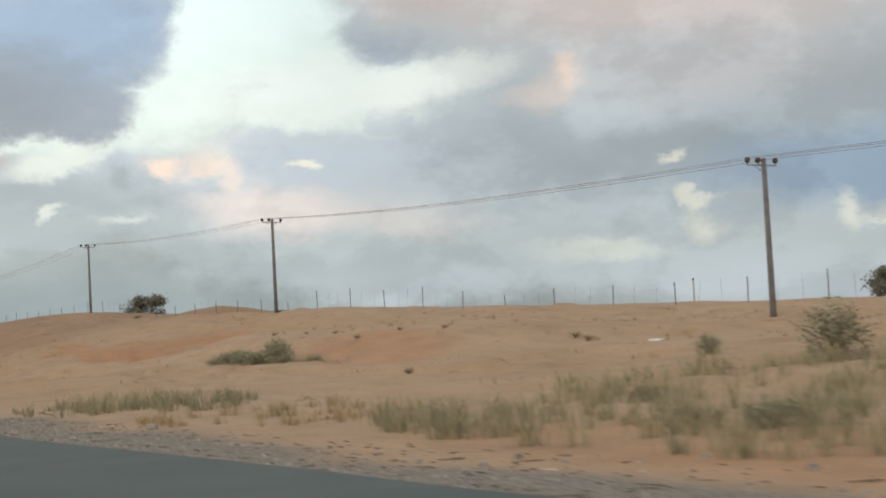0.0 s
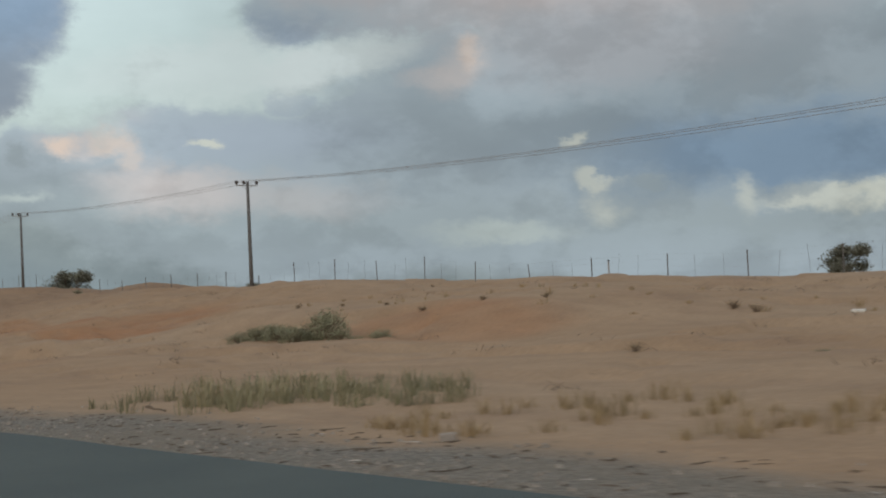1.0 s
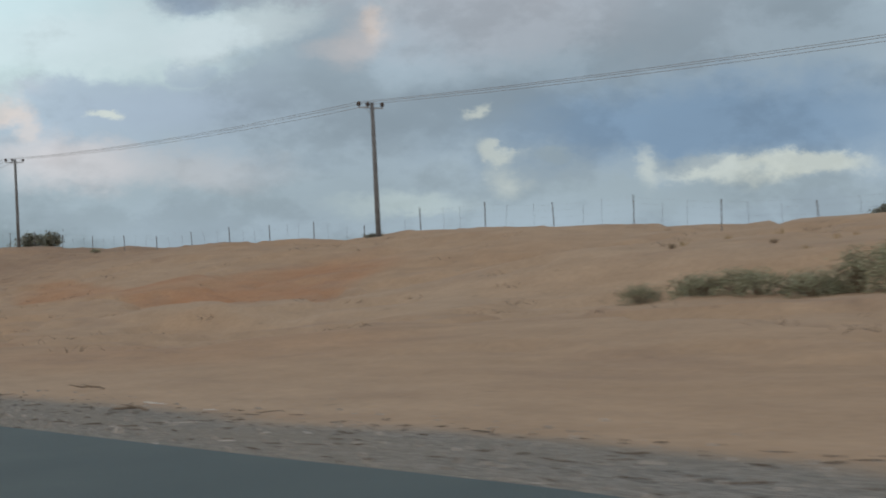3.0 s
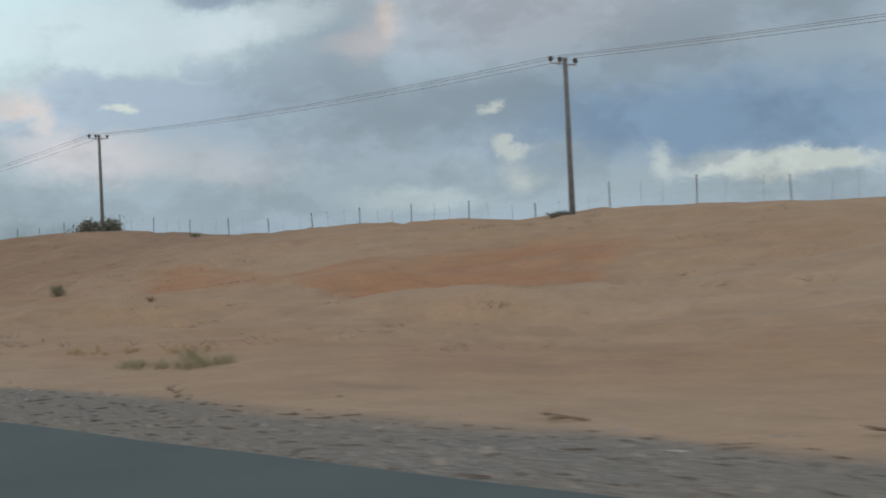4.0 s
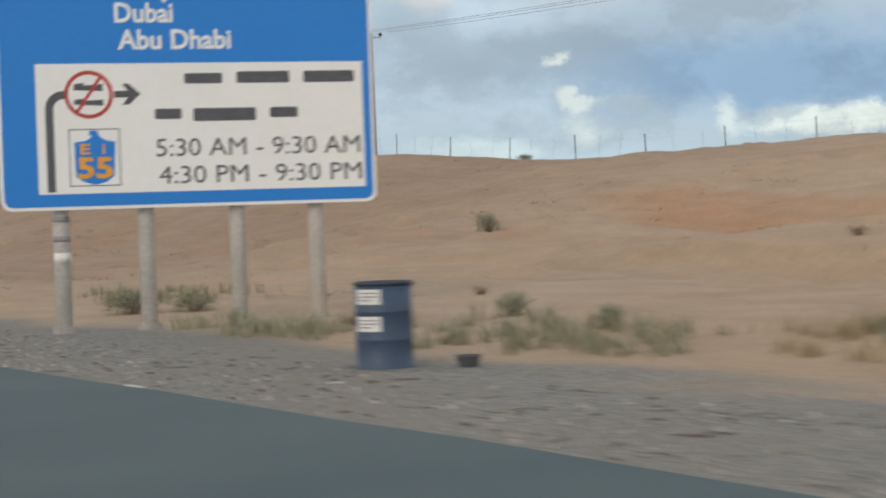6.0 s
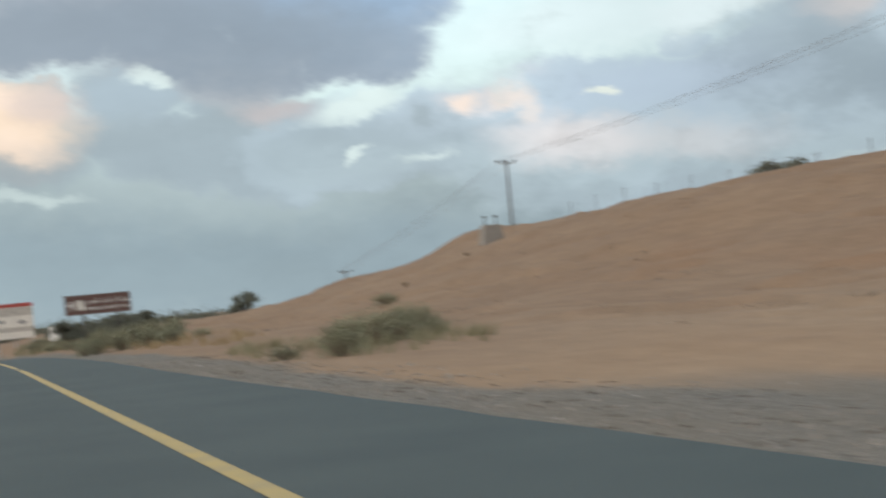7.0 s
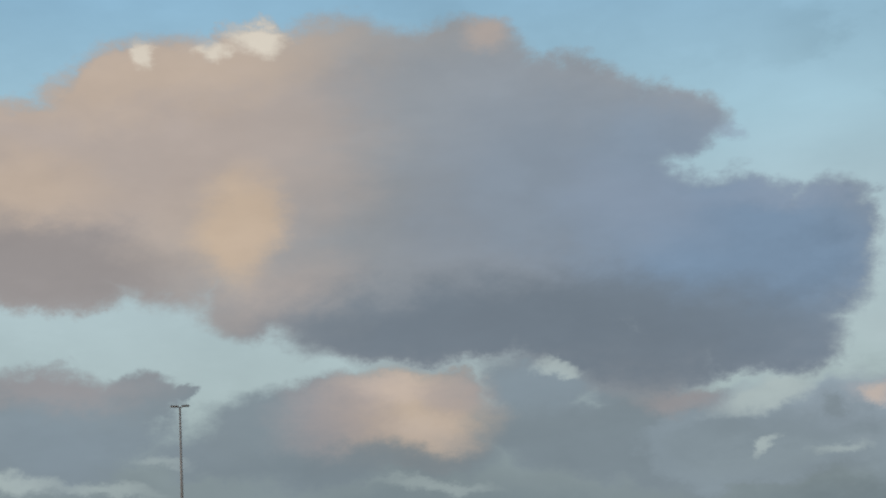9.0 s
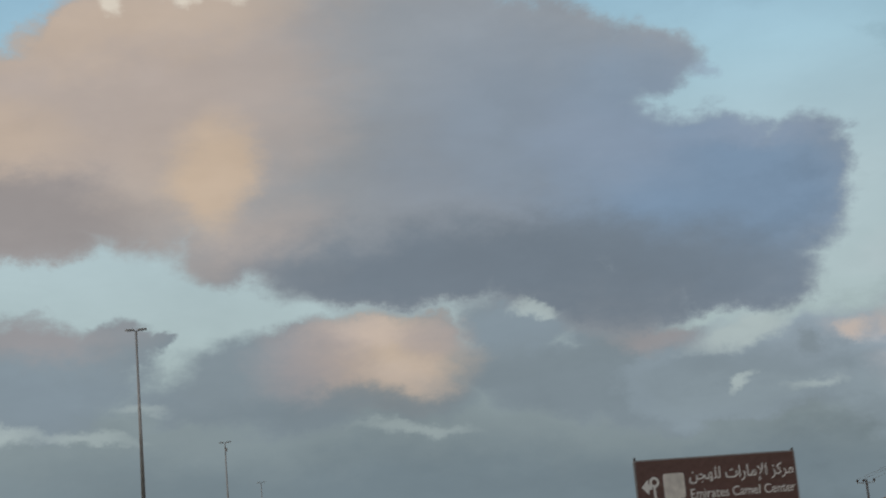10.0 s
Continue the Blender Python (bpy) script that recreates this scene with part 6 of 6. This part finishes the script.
def build_guard_rail():
    ob = thing("guard_rail", Matrix.Identity(4), "galvanised steel guard rail along the planted median", "guard rail")
    bm = bmesh.new()
    prof = [(0.0, 0.45), (0.05, 0.50), (0.05, 0.55), (0.0, 0.60), (0.05, 0.65), (0.05, 0.70), (0.0, 0.75)]
    last = None
    for y in steps((150, 420, 10)):
        row = [bm.verts.new((-14.1 + px, y, pz + dip(y))) for px, pz in prof] + [bm.verts.new((-14.13 + px, y, pz + dip(y))) for px, pz in prof[::-1]]
        if last:
            for i in range(len(row)):
                bm.faces.new((last[i], last[(i + 1) % len(row)], row[(i + 1) % len(row)], row[i]))
        last = row
    part("beam", bm, M_STEEL, ob)
    bm = bmesh.new()
    box(bm, -0.05, 0.05, -0.04, 0.04, -0.4, 0.72, 0.008)
    post_shape = as_mesh("post", bm, M_STEEL)
    for i in range(67):
        p = new("post", post_shape)
        p.parent = ob
        p.location = (-14.2, 151 + 4 * i, dip(151 + 4 * i))


build_guard_rail()
place_tree(TREE_PALE, -44.0, 430.0, 0.7, 30, "single round tree in the planted median far ahead", "", dip(430) - 0.4)


# ---- loose stones of the verge ----
def build_stones():
    r = random.Random(44)
    verts, faces = [], []
    for _ in range(6500):
        y = r.uniform(-2, 150)
        e = road_edge(y)
        x = e + 0.05 + abs(r.gauss(0, 1.3))
        s = 0.012 + 0.022 * r.random() ** 3 + (0.05 * r.random() if r.random() < 0.02 else 0)
        z = ground_z(x, y) + s * 0.2
        k = len(verts)
        a = r.uniform(0, 1.57)
        for i in range(5):
            t = a + 1.2566 * i
            verts.append((x + s * math.cos(t) * r.uniform(0.8, 1.5), y + s * math.sin(t) * r.uniform(0.8, 1.5), z - s * 0.3))
        for i in range(5):
            t = a + 0.5 + 1.2566 * i
            verts.append((x + 0.7 * s * math.cos(t), y + 0.7 * s * math.sin(t), z + s * r.uniform(0.3, 0.8)))
        for i in range(5):
            faces.append((k + i, k + (i + 1) % 5, k + 5 + (i + 1) % 5, k + 5 + i))
        faces.append((k + 5, k + 6, k + 7, k + 8, k + 9))
    me = bpy.data.meshes.new("verge_stones")
    me.from_pydata(verts, [], faces)
    me.materials.append(M_STONE)
    return tagged(new("verge_stones", me), "loose grey stones strewn along the verge", "gravel", kind="stuff")


build_stones()


def build_dune_litter():
    """Dead twigs and roots strewn over the sand, too many and too small to count."""
    r = random.Random(57)
    verts, faces = [], []
    made = 0
    while made < 520:
        x, y = r.uniform(14, 47), r.uniform(5, 200)
        n = noise.noise((x / 4.6, y / 8.5, 6.6)) + 0.35 * noise.noise((x / 1.4, y / 2.2, 2.4))
        if abs(n - 0.05) > 0.035 and abs(n + 0.27) > 0.03 and r.random() > 0.02:
            continue
        made += 1
        z = ground_z(x, y)
        for _ in range(r.randint(3, 9)):
            a, l, w = r.uniform(0, 6.28), r.uniform(0.08, 0.28), 0.008
            bx, by = x + r.gauss(0, 0.22), y + r.gauss(0, 0.3)
            ex, ey, ez = bx + l * math.cos(a), by + l * math.sin(a), z + r.uniform(0.02, 0.14)
            k = len(verts)
            for px, py, pz, h in ((bx, by, z - 0.03, w), (ex, ey, ez, w * 0.5)):
                verts += [(px - h * math.sin(a), py + h * math.cos(a), pz), (px + h * math.sin(a), py - h * math.cos(a), pz), (px, py, pz + 2 * h)]
            faces += [(k, k + 1, k + 4, k + 3), (k + 1, k + 2, k + 5, k + 4), (k + 2, k, k + 3, k + 5), (k + 3, k + 4, k + 5)]
    me = bpy.data.meshes.new("dune_litter")
    me.from_pydata(verts, [], faces)
    me.materials.append(M_TWIG)
    return tagged(new("dune_litter", me), "dead twigs and roots strewn over the sand", "twigs", kind="stuff")


build_dune_litter()


def build_verge_litter(mat, count, seed, label):
    """Straws, twigs and shreds lying flat on the gravel, too many to count."""
    r = random.Random(seed)
    verts, faces = [], []
    for _ in range(count):
        y = r.uniform(2, 150)
        x = road_edge(y) + 0.15 + 2.5 * r.random() ** 0.9
        a, l, w = r.gauss(1.4, 0.6), 0.05 + 0.28 * r.random() ** 2.5, r.uniform(0.004, 0.010)
        z = max(ground_z(x, y), ground_z(x + l * math.cos(a), y + l * math.sin(a))) + 0.004
        k = len(verts)
        bend = r.gauss(0, 0.03)
        for u in (0, 0.5, 1):
            px, py = x + l * u * math.cos(a) + bend * (u == 0.5), y + l * u * math.sin(a)
            h = w * (1.2 - u * 0.6)
            verts += [(px - h * math.sin(a), py + h * math.cos(a), z), (px + h * math.sin(a), py - h * math.cos(a), z), (px, py, z + 1.4 * h)]
        for q in (0, 3):
            faces += [(k + q, k + q + 1, k + q + 4, k + q + 3), (k + q + 1, k + q + 2, k + q + 5, k + q + 4), (k + q + 2, k + q, k + q + 3, k + q + 5)]
    me = bpy.data.meshes.new("verge_litter")
    me.from_pydata(verts, [], faces)
    me.materials.append(mat)
    return tagged(new("verge_litter", me), label, "litter", kind="stuff")


build_verge_litter(M_TRUNK, 1700, 61, "dark twigs lying flat on the gravel verge")
build_verge_litter(M_SCRAP, 90, 62, "pale shreds of paper and straw on the gravel verge")
